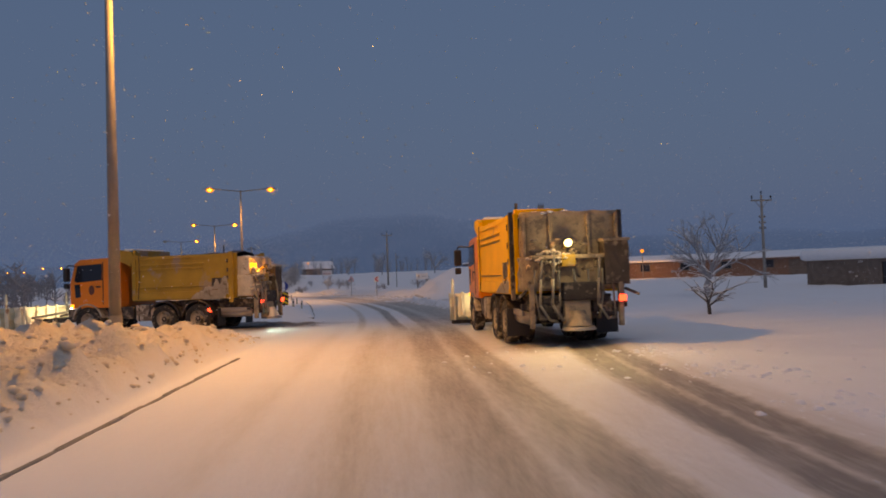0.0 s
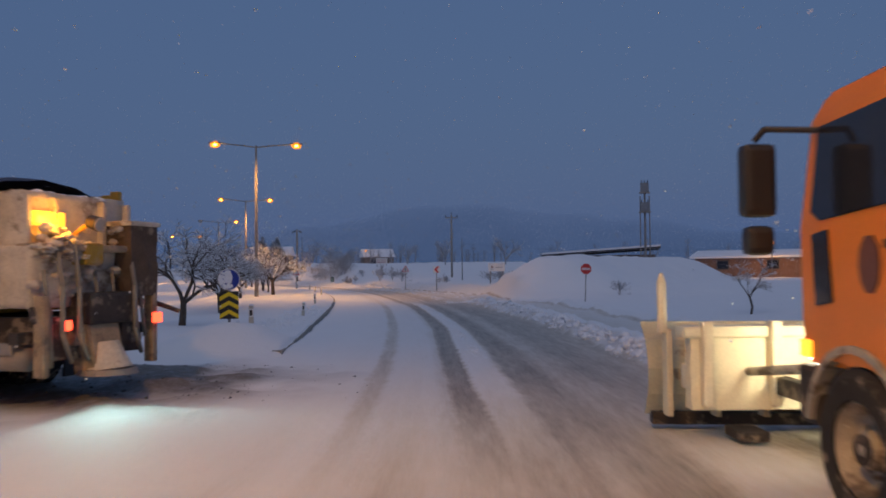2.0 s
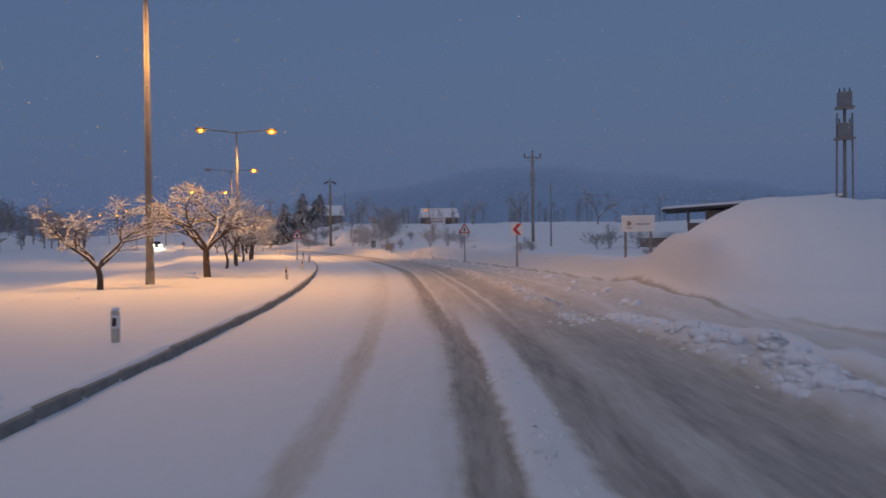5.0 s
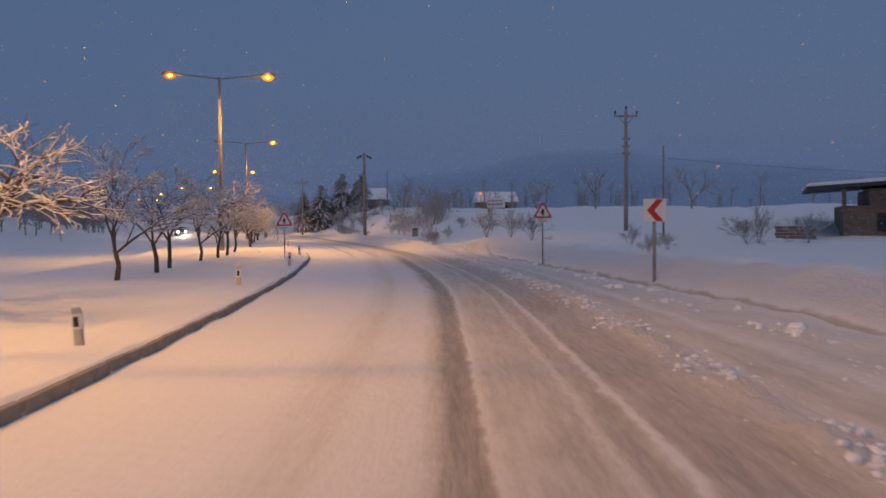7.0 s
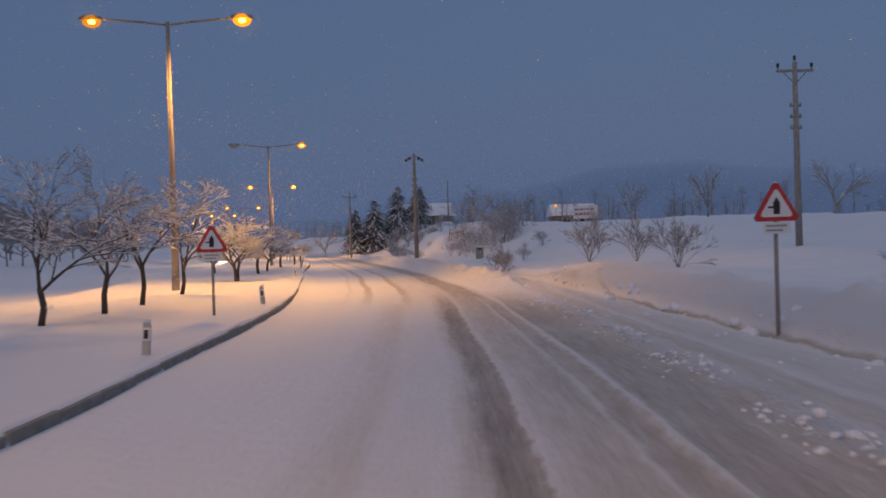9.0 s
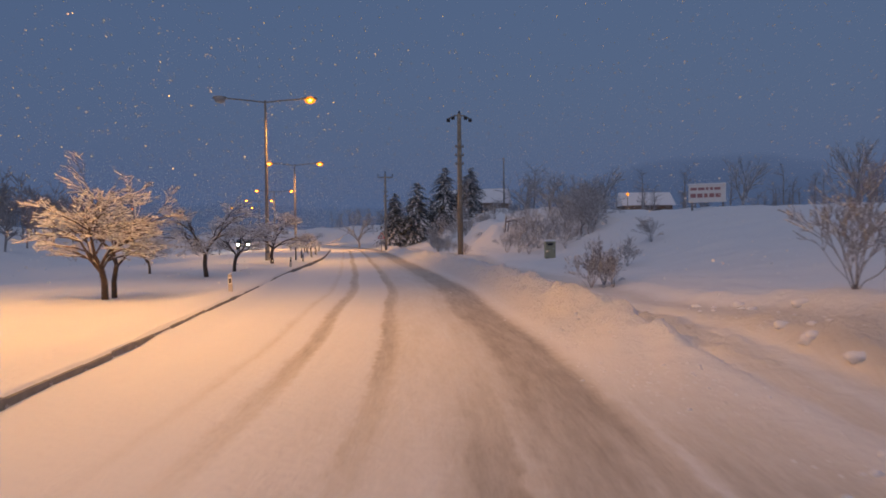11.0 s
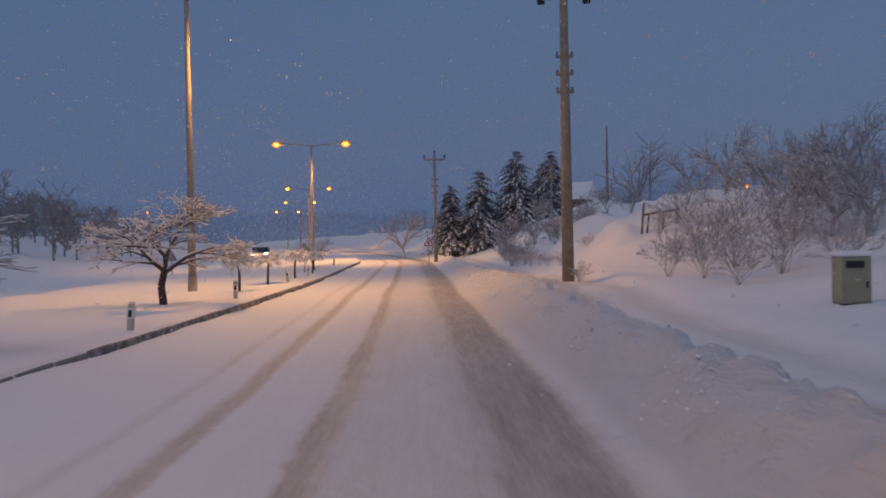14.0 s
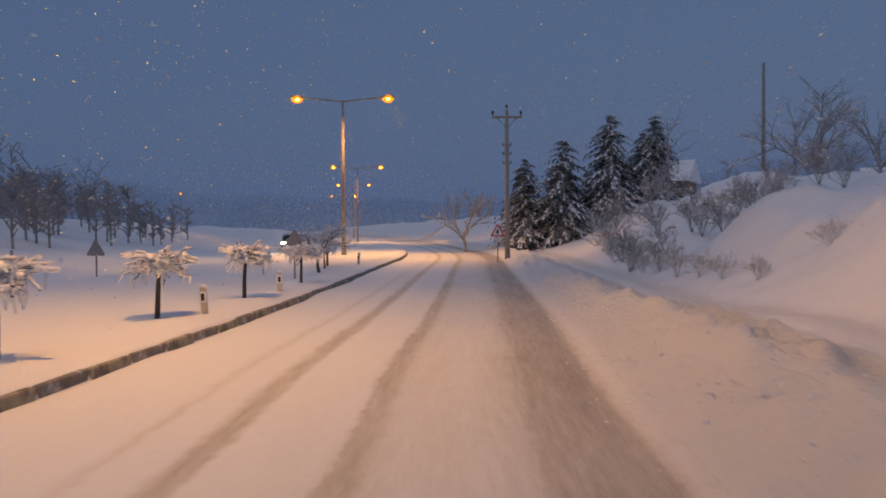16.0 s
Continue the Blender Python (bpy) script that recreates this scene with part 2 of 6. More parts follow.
BLACK = material("black_plastic", (0.018, 0.018, 0.02), 0.5, spread=0.2, scale=6, fine=60, bump=0.05)
SIGN_WHITE = material("white_sign_sheet", (0.80, 0.80, 0.78), 0.4, spread=0.05, scale=4, fine=40, bump=0.02)
SIGN_RED = material("red_sign_sheet", (0.56, 0.035, 0.03), 0.4, spread=0.1, scale=4, fine=40, bump=0.02)
SIGN_YELLOW = material("yellow_sign_sheet", (0.85, 0.62, 0.02), 0.4, spread=0.08, scale=4, fine=40, bump=0.02)
SIGN_BLACK = material("black_sign_sheet", (0.02, 0.02, 0.02), 0.5, spread=0.2, scale=4, fine=40, bump=0.02)
SIGN_BLUE = material("blue_sign_sheet", (0.02, 0.05, 0.32), 0.4, spread=0.08, scale=4, fine=40, bump=0.02)
SIGN_BACK = material("grey_sign_back", (0.24, 0.25, 0.26), 0.6, 0.3, spread=0.15, scale=4, fine=40, bump=0.05)
POST_PALE = material("weathered_white_plastic", (0.52, 0.49, 0.42), 0.6, spread=0.15, scale=6, fine=50, bump=0.05)
SIGN_BROWN = material("faded_brown_print", (0.36, 0.24, 0.18), 0.6, spread=0.15, scale=20, fine=80, bump=0)
GREY_PRINT = material("grey_print", (0.36, 0.36, 0.37), 0.6, spread=0.1, scale=20, fine=80, bump=0)
PLINTH = material("brick_red_wall", (0.26, 0.15, 0.10), 0.9, spread=0.25, scale=3, fine=40, bump=0.4)
TIMBER = material("brown_timber_cladding", (0.19, 0.145, 0.115), 0.85, spread=0.3, scale=3, fine=50, bump=0.3)
ROOF_DARK = material("dark_roof_sheet", (0.05, 0.05, 0.055), 0.7, spread=0.25, scale=3, fine=40, bump=0.2)
CABINET = material("grey_green_cabinet_paint", (0.30, 0.31, 0.22), 0.6, spread=0.12, scale=4, fine=50, bump=0.1)
CAR_PAINT = material("dark_car_paint", (0.05, 0.05, 0.06), 0.3, 0.2, spread=0.1, scale=3, fine=30, bump=0)


def lit_bowl(name, colour, strength):
    """A clear lamp bowl that lets the burner inside show; its orange glow stands in for the lamp's halo."""
    m = bpy.data.materials.new(name)
    m.use_nodes = True
    n, links = m.node_tree.nodes, m.node_tree.links
    n.remove(n["Principled BSDF"])
    clear, glow, both = n.new("ShaderNodeBsdfTransparent"), n.new("ShaderNodeEmission"), n.new("ShaderNodeAddShader")
    clear.inputs["Color"].default_value = (0.9, 0.62, 0.25, 1)
    glow.inputs["Color"].default_value, glow.inputs["Strength"].default_value = (*colour, 1), strength
    links.new(clear.outputs[0], both.inputs[0])
    links.new(glow.outputs[0], both.inputs[1])
    links.new(both.outputs[0], n["Material Output"].inputs["Surface"])
    return m


LAMP_ON = lit_bowl("sodium_bowl", (1.0, 0.30, 0.008), 0.95)
LAMP_DIM = lit_bowl("dim_sodium_bowl", (1.0, 0.34, 0.02), 0.40)
BURNER = material("sodium_burner", (0.8, 0.6, 0.3), 0.3, spread=0.02, bump=0, emit=((1.0, 0.47, 0.05), 70))
BURNER_DIM = material("dim_sodium_burner", (0.8, 0.6, 0.3), 0.3, spread=0.02, bump=0, emit=((1.0, 0.50, 0.07), 40))
LAMP_OFF = material("unlit_lens", (0.35, 0.33, 0.3), 0.3, spread=0.05, bump=0)
WORK_ON = material("work_lamp_lens", (0.2, 0.17, 0.1), 0.3, spread=0.02, bump=0, emit=((1.0, 0.78, 0.34), 4))
TAIL_ON = material("red_tail_lens", (0.6, 0.03, 0.02), 0.3, spread=0.02, bump=0, emit=((1.0, 0.06, 0.02), 5))
AMBER_ON = material("amber_lens", (0.9, 0.4, 0.02), 0.3, spread=0.02, bump=0, emit=((1.0, 0.36, 0.02), 2.4))
HEAD_ON = material("headlamp_lens", (0.9, 0.9, 0.8), 0.3, spread=0.02, bump=0, emit=((1.0, 0.9, 0.65), 45))
WINDOW_ON = material("lit_window_pane", (0.8, 0.7, 0.5), 0.3, spread=0.02, bump=0, emit=((1.0, 0.75, 0.35), 6))


# ---------------------------------------------------------------- mesh helpers
def mesh_of(bm, name, mat, smooth=False):
    me = bpy.data.meshes.new(name)
    bm.normal_update()
    bm.to_mesh(me)
    bm.free()
    me.materials.append(mat)
    if smooth:
        me.polygons.foreach_set("use_smooth", [True] * len(me.polygons))
    return me


def part(name, bm, mat, parent=None, label="", smooth=False):
    ob = new(name, mesh_of(bm, name, mat, smooth))
    ob.parent = parent
    if label:
        tagged(ob, label)
    return ob


def thing(name, label, category, group="", kind="", at=None):
    ob = new(name)
    ob.empty_display_size = 0.2
    if at is not None:
        ob.matrix_world = at
    return tagged(ob, label, category, group, kind)


def box(bm, lo, hi, bevel=0.0, turn=None):
    c = [(a + b) / 2 for a, b in zip(lo, hi)]
    d = [abs(b - a) for a, b in zip(lo, hi)]
    m = Matrix.Translation(c) @ (turn or Matrix.Identity(4)) @ Matrix.Diagonal((*d, 1))
    made = bmesh.ops.create_cube(bm, size=1, matrix=m)["verts"]
    if bevel:
        edges = list({e for v in made for e in v.link_edges})
        bmesh.ops.bevel(bm, geom=edges, offset=bevel, segments=2, affect="EDGES", profile=0.6)
    return bm


def tube(bm, a, b, r0, r1=None, n=10, caps=True):
    a, b = Vector(a), Vector(b)
    r1 = r0 if r1 is None else r1
    d = b - a
    m = Matrix.Translation((a + b) / 2) @ d.to_track_quat("Z", "Y").to_matrix().to_4x4()
    bmesh.ops.create_cone(bm, cap_ends=caps, segments=n, radius1=r0, radius2=r1, depth=d.length, matrix=m)
    return bm


def bent(bm, pts, r, n=8):
    for a, b in zip(pts, pts[1:]):
        tube(bm, a, b, r, r, n)
    for p in pts[1:-1]:
        bmesh.ops.create_icosphere(bm, subdivisions=1, radius=r * 1.02, matrix=Matrix.Translation(p))
    return bm


def slab(bm, outline, thick, m=None, bevel=0.0):
    """An outline in the x-z plane, thick along y, centred on y = 0."""
    front = [bm.verts.new((x, -thick / 2, z)) for x, z in outline]
    back = [bm.verts.new((x, thick / 2, z)) for x, z in outline]
    faces = [bm.faces.new(front), bm.faces.new(back[::-1])]
    k = len(outline)
    for i in range(k):
        faces.append(bm.faces.new((front[(i + 1) % k], front[i], back[i], back[(i + 1) % k])))
    if bevel:
        edges = [e for e in faces[0].edges] + [e for e in faces[1].edges]
        bmesh.ops.bevel(bm, geom=edges, offset=bevel, segments=2, affect="EDGES")
    if m is not None:
        bmesh.ops.transform(bm, matrix=m, verts=[v for v in bm.verts])
    bmesh.ops.recalc_face_normals(bm, faces=bm.faces)
    return bm


def lump(bm, place, size, rng, squash=0.6, detail=1):
    made = bmesh.ops.create_icosphere(bm, subdivisions=detail, radius=1)["verts"]
    sx, sy, sz = [size * rng.uniform(0.7, 1.25) for _ in range(3)]
    turn = Euler([rng.uniform(0, 6.28) for _ in range(3)]).to_matrix()
    for v in made:
        w = turn @ (v.co * rng.uniform(0.78, 1.15))
        v.co = Vector((w.x * sx, w.y * sy, w.z * sz * squash)) + Vector(place)
    return bm


BM = bmesh.new

# ---------------------------------------------------------------- the plan: the kerb's line and the ground's height
KERB_Y = np.array([-400, -60, 0, 16, 36, 46, 55, 62, 70, 76, 84, 93, 99, 104, 114, 118, 125.4, 133, 140, 146, 150, 155, 160, 172, 187, 208, 232, 275, 330, 1500.0])
KERB_X = np.array([-60, -11.6, -3.4, -1.25, 1.45, 1.85, 2.12, 2.22, 2.2, 1.95, 1.4, 0.5, -0.35, -1.1, -3.4, -4.5, -6.45, -8.6, -10.4, -11.9, -12.95, -14.3, -15.75, -19.4, -24.1, -32.9, -44, -66, -96, -740.0])
LANE_Y = np.array([-400, 0, 20, 36, 47, 60, 70, 85, 104, 114, 125, 135, 142, 150, 157, 200, 1500.0])
FOOT_Y = np.array([66, 76, 80, 88, 96, 104, 112, 118])
FOOT_Q = np.array([6.9, 6.5, 6.0, 5.25, 4.7, 4.5, 4.1, 4.0])
LANE_U = np.array([3.4, 3.4, 3.3, 3.1, 3.5, 3.65, 3.65, 3.95, 4.0, 4.5, 4.8, 4.8, 4.4, 4.0, 3.9, 3.9, 3.9])


def smooth_curve(y, ys, xs):
    """Monotone-free cubic through the plan's points."""
    y = np.atleast_1d(np.asarray(y, float))
    slope = np.gradient(xs, ys)
    k = np.clip(np.searchsorted(ys, y) - 1, 0, len(ys) - 2)
    h = ys[k + 1] - ys[k]
    s = (y - ys[k]) / h
    return ((2 * s**3 - 3 * s**2 + 1) * xs[k] + (s**3 - 2 * s**2 + s) * h * slope[k]
            + (-2 * s**3 + 3 * s**2) * xs[k + 1] + (s**3 - s**2) * h * slope[k + 1])


def kerb_x(y):
    return smooth_curve(y, KERB_Y, KERB_X)


def kerb_lean(y):
    return (kerb_x(np.asarray(y) + 0.5) - kerb_x(np.asarray(y) - 0.5)) / 1.0


def heading(y):
    """The road's turn about z, in degrees, against straight ahead along y."""
    return -math.degrees(math.atan(float(kerb_lean(y)[0])))


def at_road(u, y, z=0.0):
    """A place u metres to the right of the kerb, abreast of the kerb's point at y."""
    s = float(kerb_lean(y)[0])
    c = 1 / math.hypot(1, s)
    return Vector((float(kerb_x(y)[0]) + u * c, y - u * s * c, z))


def lattice(x, y, seed):
    """Smooth value noise on arrays, -1 to 1."""
    xi, yi = np.floor(x).astype(np.int64), np.floor(y).astype(np.int64)
    fx, fy = x - xi, y - yi
    fx, fy = fx * fx * (3 - 2 * fx), fy * fy * (3 - 2 * fy)

    def h(a, b):
        v = (a * 374761393 + b * 668265263 + seed * 974711) & 0x7FFFFFFF
        v = ((v ^ (v >> 13)) * 1274126177) & 0x7FFFFFFF
        return ((v ^ (v >> 16)) & 0xFFFF) / 32767.5 - 1
    return (h(xi, yi) * (1 - fx) + h(xi + 1, yi) * fx) * (1 - fy) + (h(xi, yi + 1) * (1 - fx) + h(xi + 1, yi + 1) * fx) * fy


def fractal(x, y, size, octaves, seed):
    out, amp, total = 0, 1.0, 0
    for k in range(octaves):
        out = out + amp * lattice(x / size * 2**k, y / size * 2**k, seed + k)
        total, amp = total + amp, amp * 0.5
    return out / total


def ramp(v, a, b):
    s = np.clip((v - a) / (b - a), 0, 1)
    return s * s * (3 - 2 * s)


def hump(v, mid, half):
    return np.exp(-((v - mid) / half) ** 2)


def ground_values(x, y):
    """The ground's height at places x, y, and its values across and along the road."""
    s = kerb_lean(y.ravel()).reshape(y.shape)
    u = (x - kerb_x(y.ravel()).reshape(y.shape)) / np.sqrt(1 + s * s)
    c = np.interp(y, LANE_Y, LANE_U)
    q = u - c
    n1, n2, n3 = fractal(x, y, 6.0, 3, 3), fractal(x, y, 0.9, 3, 11), fractal(x, y, 0.32, 2, 23)
    z = np.zeros_like(x) + 0.012 * n2
    # the opening to the far carriageway, and the median behind the kerb
    island = ramp(y, 36.2, 37.4)
    median = island * ramp(-u, -0.045, 0.03) * ramp(u, -9.8, -8.0)
    z = z + median * (0.155 + 0.04 * n1 * ramp(-u, 0.2, 1.0) + 0.018 * n2 + 0.05 * hump(u, -0.7, 0.5))
    drift = 0.02 + 0.05 * fractal(x * 0 + 3.0, y, 2.2, 3, 71) + 0.07 * ramp(y, 106, 114) * ramp(-y, -142, -132)
    z = z + island * np.clip(drift, 0.0, 0.13) * ramp(-u, -0.75, -0.05) * ramp(u, -0.06, 0.0)
    z = z + 0.42 * np.exp(-((x - 0.3) / 1.1) ** 2 - ((y - 38.2) / 1.3) ** 2) * (1 + 0.3 * n2)
    z = z - 0.32 * ramp(-u, 8.0, 10.0) * ramp(y, 38, 60)
    z = z + (0.32 + 0.1 * n1) * ramp(-u, 17.5, 20)
    z = z + ramp(-u, 17, 36) * ramp(y, 110, 165) * (2.7 + 0.5 * fractal(x, y, 18, 3, 5))
    # ploughed heap on the near left
    heap = ramp(-u, 0.25, 1.0) * ramp(y, -2, 8) * ramp(-y, -26.5, -20) * ramp(u, -26, -20)
    z = z + heap * (0.45 + 0.18 * n1 + 0.55 * np.abs(n2) + 0.20 * n3 + 0.34 * np.abs(fractal(x, y, 0.5, 3, 53)))
    # right-hand side: the ridge left by the plough, the shoulder and the bank
    ridge_a = hump(q, 3.75 + 0.12 * n1, 0.34) * ramp(y, 29, 34) * ramp(-y, -66, -60)
    z = z + ridge_a * (0.14 + 0.42 * np.abs(n2) + 0.12 * n3)
    z = z + 0.05 * ramp(q, 3.6, 4.2) * ramp(-y, -66, -60) + 0.05 * ramp(q, 4.0, 6) * n2 * ramp(y, 0, 8)
    clumps = hump(q, 2.72, 0.34) * ramp(y, 64, 68) * ramp(-y, -112, -104)
    z = z + clumps * np.clip(0.03 + 0.13 * n3 + 0.10 * n2, 0, 1)
    z = z + (0.05 * hump(q, 1.5, 0.06) + 0.03 * hump(q, 1.12, 0.05)) * ramp(y, 82, 88) * ramp(-y, -106, -101)
    z = z + ramp(y, 34, 40) * ramp(-y, -66, -60) * (hump(q, 4.68, 0.2) * (0.17 + 0.09 * n2) + hump(q, 0.72, 0.13) * np.clip(0.02 + 0.09 * np.abs(n3) + 0.05 * n2, 0, 1) + hump(q, 6.75, 0.35) * (0.24 + 0.16 * n2))
    bank = ramp(y, 66, 72) * ramp(-y, -122, -112)
    foot = np.interp(y, FOOT_Y, FOOT_Q)
    p = q - foot + 4.0
    z = z + bank * (0.30 * ramp(p + 0.10 * n1, 3.95, 4.35) + 0.30 * ramp(p, 4.3, 5.4) - 0.18 * ramp(p, 6.4, 9) + (0.06 * n2 + 0.16 * np.abs(n2) + 0.05 * n3) * ramp(p, 4.0, 4.5) * ramp(-p, -7, -5))
    z = z + bank * ramp(q, 3.0, 3.3) * (0.05 + 0.03 * n2 + 0.02 * n3)
    ridge_b = ramp(y, 108, 119)
    z = z + ridge_b * ((0.47 + 0.05 * n1) * ramp(q, 1.35 + 0.15 * n2, 2.75) - 0.36 * ramp(q + 0.10 * n2, 2.82, 3.1)) * (1 - 0.35 * ramp(y, 146, 158))
    z = z + ridge_b * ramp(q, 1.4, 2.2) * ramp(-q, -4.4, -3.4) * (0.12 * np.abs(n2) - 0.06 + 0.12 * n3 + 0.24 * np.abs(fractal(x, y, 0.34, 3, 57)))
    z = z + ridge_b * (0.16 * ramp(q, 4.9, 5.6) + 0.05 * n2 * ramp(q, 4, 5))
    z = z + 0.33 * ramp(y, 141, 147) * ramp(-y, -160, -153) * ramp(q, 2.4, 3.4) * ramp(-q, -8.5, -5.5)
    # the fields and the hillside on the right
    z = z + 0.14 * ramp(u, 11, 16) * (1 + n1) + 0.45 * ramp(u, 12, 18) * ramp(y, 96, 120)
    near, wide = 10 - 1.0 * ramp(y, 146, 166), 20 - 2.0 * ramp(y, 146, 166)
    climb = np.clip((u - near) / (wide - near), 0, 1)
    climb = climb * climb * (3 - 2 * climb)
    tall = 1.85 * ramp(y, 119, 144) + 0.75 * ramp(y, 148, 185)
    z = z + climb * (tall + ramp(y, 152, 170) * (0.55 * fractal(x, y, 7, 3, 31)) + 0.06 * n2)
    piles = ramp(y, 149, 157) * ramp(-y, -196, -184) * ramp(u, 9.0, 11.5) * ramp(-u, -19, -14)
    z = z + piles * (0.25 + 1.25 * np.abs(fractal(x, y, 5.0, 2, 37)) + 0.75 * np.abs(fractal(x, y, 1.6, 3, 39)))
    z = z - 0.75 * np.exp(-((x - 27) / 8) ** 2 - ((y - 114) / 8) ** 2)
    # the big heap beyond the junction
    ax, ay, bx, by = 17.2, 74.2, 30.5, 87.5
    f = np.clip(((x - ax) * (bx - ax) + (y - ay) * (by - ay)) / ((bx - ax) ** 2 + (by - ay) ** 2), 0, 1)
    away = np.hypot(x - ax - f * (bx - ax), y - ay - f * (by - ay))
    z = z + (2.02 + 0.1 * f) * (1 - ramp(away + 0.4 * n1, 0.6, 5.8)) * (1 + 0.03 * n2)
    # the stretches of the road, and how far the wheels have pressed the snow
    wander = 0.10 * lattice(y / 13.0, u * 0 + 2.5, 41) + 0.03 * lattice(y / 4.0, u * 0 + 7.5, 43)
    veer = 0.075 * np.clip(y - 5.5, 0, 14) * ramp(q, 2.3, 3.1) * (1 - ramp(y, 19, 30))
    lead = 0.30 * (1 - ramp(y, 36, 46)) * ramp(y, 26, 33) + 0.22 * ramp(y, 62, 76) * (1 - ramp(y, 76, 92)) * hump(q, 0.3, 0.6)
    across = q + wander - veer + lead * hump(q, 0.4, 0.8) * 0.6
    shoulder = ramp(y, 64, 70) * ramp(-y, -114, -106)
    across = across + shoulder * np.clip(q - 3, 0, 9) * (3.0 / (foot - 3) - 1)
    across = np.clip(across, -4.0, 8.0)
    a, b, d = ramp(y, 24, 33), ramp(y, 60, 70), ramp(y, 104, 114)
    zones = {"start": 1 - a, "bend": a * (1 - b), "straight": b * (1 - d), "hillside": d}
    t = sum(w * np.interp(across, *zip(*DIRT[k])) for k, w in zones.items())
    slush = 2.4 * np.exp(-((x + 1.2) / 2.5) ** 2 - ((y - 32.7 - 0.15 * x) / 2.0) ** 2) + 0.55 * np.exp(-((x - 6.1) / 1.5) ** 2 - ((y - 17.5) / 2.0) ** 2)
    slush = np.clip(slush * (1 + 1.2 * n2 + 0.5 * n3) - 0.12, 0, 1) * (1 - heap)
    z = z + slush * (0.05 + 0.14 * np.abs(n2) + 0.06 * n3)
    z = z - 0.045 * t * np.where(np.abs(q) < 5, 1, 0)
    crust = np.clip(heap * ramp(u + 2.5 * n1, -15, -5) + ridge_a + clumps + ridge_b * ramp(q, 1.3, 1.7) * ramp(-q, -4.2, -3.4) + bank * ramp(p, 3.9, 4.2) * ramp(-p, -6, -5), 0, 1)
    values = {"across": across, "along": y, "slush": slush, "crust": crust}
    values.update(("zone_" + k, w + 0 * x) for k, w in zones.items())
    return z, values


def ground_z(x, y):
    return float(ground_values(np.array([[float(x)]]), np.array([[float(y)]]))[0][0, 0])


def rest(p, sink=0.03):
    """The place p, let down on to the ground."""
    return Vector((p[0], p[1], ground_z(p[0], p[1]) - sink))


def build_ground():
    ys = np.concatenate([np.linspace(-700, -60, 14)[:-1], np.arange(-60, -8, 1.6), np.arange(-8, 66, 0.19), np.arange(66, 108, 0.22), np.arange(108, 166, 0.17), np.arange(166, 250, 0.8), np.arange(250, 420, 6), np.linspace(420, 1500, 22)])
    ws = np.concatenate([np.linspace(-1200, -90, 12)[:-1], np.arange(-90, -24, 2.4), np.arange(-24, -12, 0.6), np.arange(-12, -7, 0.3), np.arange(-7, -0.4, 0.18), np.arange(-0.4, 0.4, 0.05),
                         np.arange(0.4, 9.4, 0.1), np.arange(9.4, 13, 0.2), np.arange(13, 26, 0.5), np.arange(26, 90, 1.8), np.linspace(90, 1200, 13)])
    yy = np.repeat(ys[:, None], len(ws), 1)
    xx = kerb_x(ys)[:, None] + ws[None, :]
    z, values = ground_values(xx, yy)
    rows, cols = xx.shape
    me = bpy.data.meshes.new("ground")
    co = np.stack([xx, yy, z], 2).reshape(-1, 3)
    i = (np.arange(rows - 1)[:, None] * cols + np.arange(cols - 1)[None, :]).ravel()
    quads = np.stack([i, i + 1, i + cols + 1, i + cols], 1)
    me.vertices.add(len(co))
    me.vertices.foreach_set("co", co.ravel())
    me.loops.add(quads.size)
    me.loops.foreach_set("vertex_index", quads.ravel())
    me.polygons.add(len(quads))
    me.polygons.foreach_set("loop_start", np.arange(len(quads)) * 4)
    me.polygons.foreach_set("use_smooth", np.ones(len(quads), bool))
    me.update(calc_edges=True)
    for name, v in values.items():
        me.attributes.new(name, "FLOAT", "POINT").data.foreach_set("value", v.ravel().astype(np.float32))
    me.materials.append(ground_material())
    return tagged(new("ground", me), "snow-covered ground with a ploughed two-lane road and dirty wheel tracks", "ground", kind="structure")


build_ground()


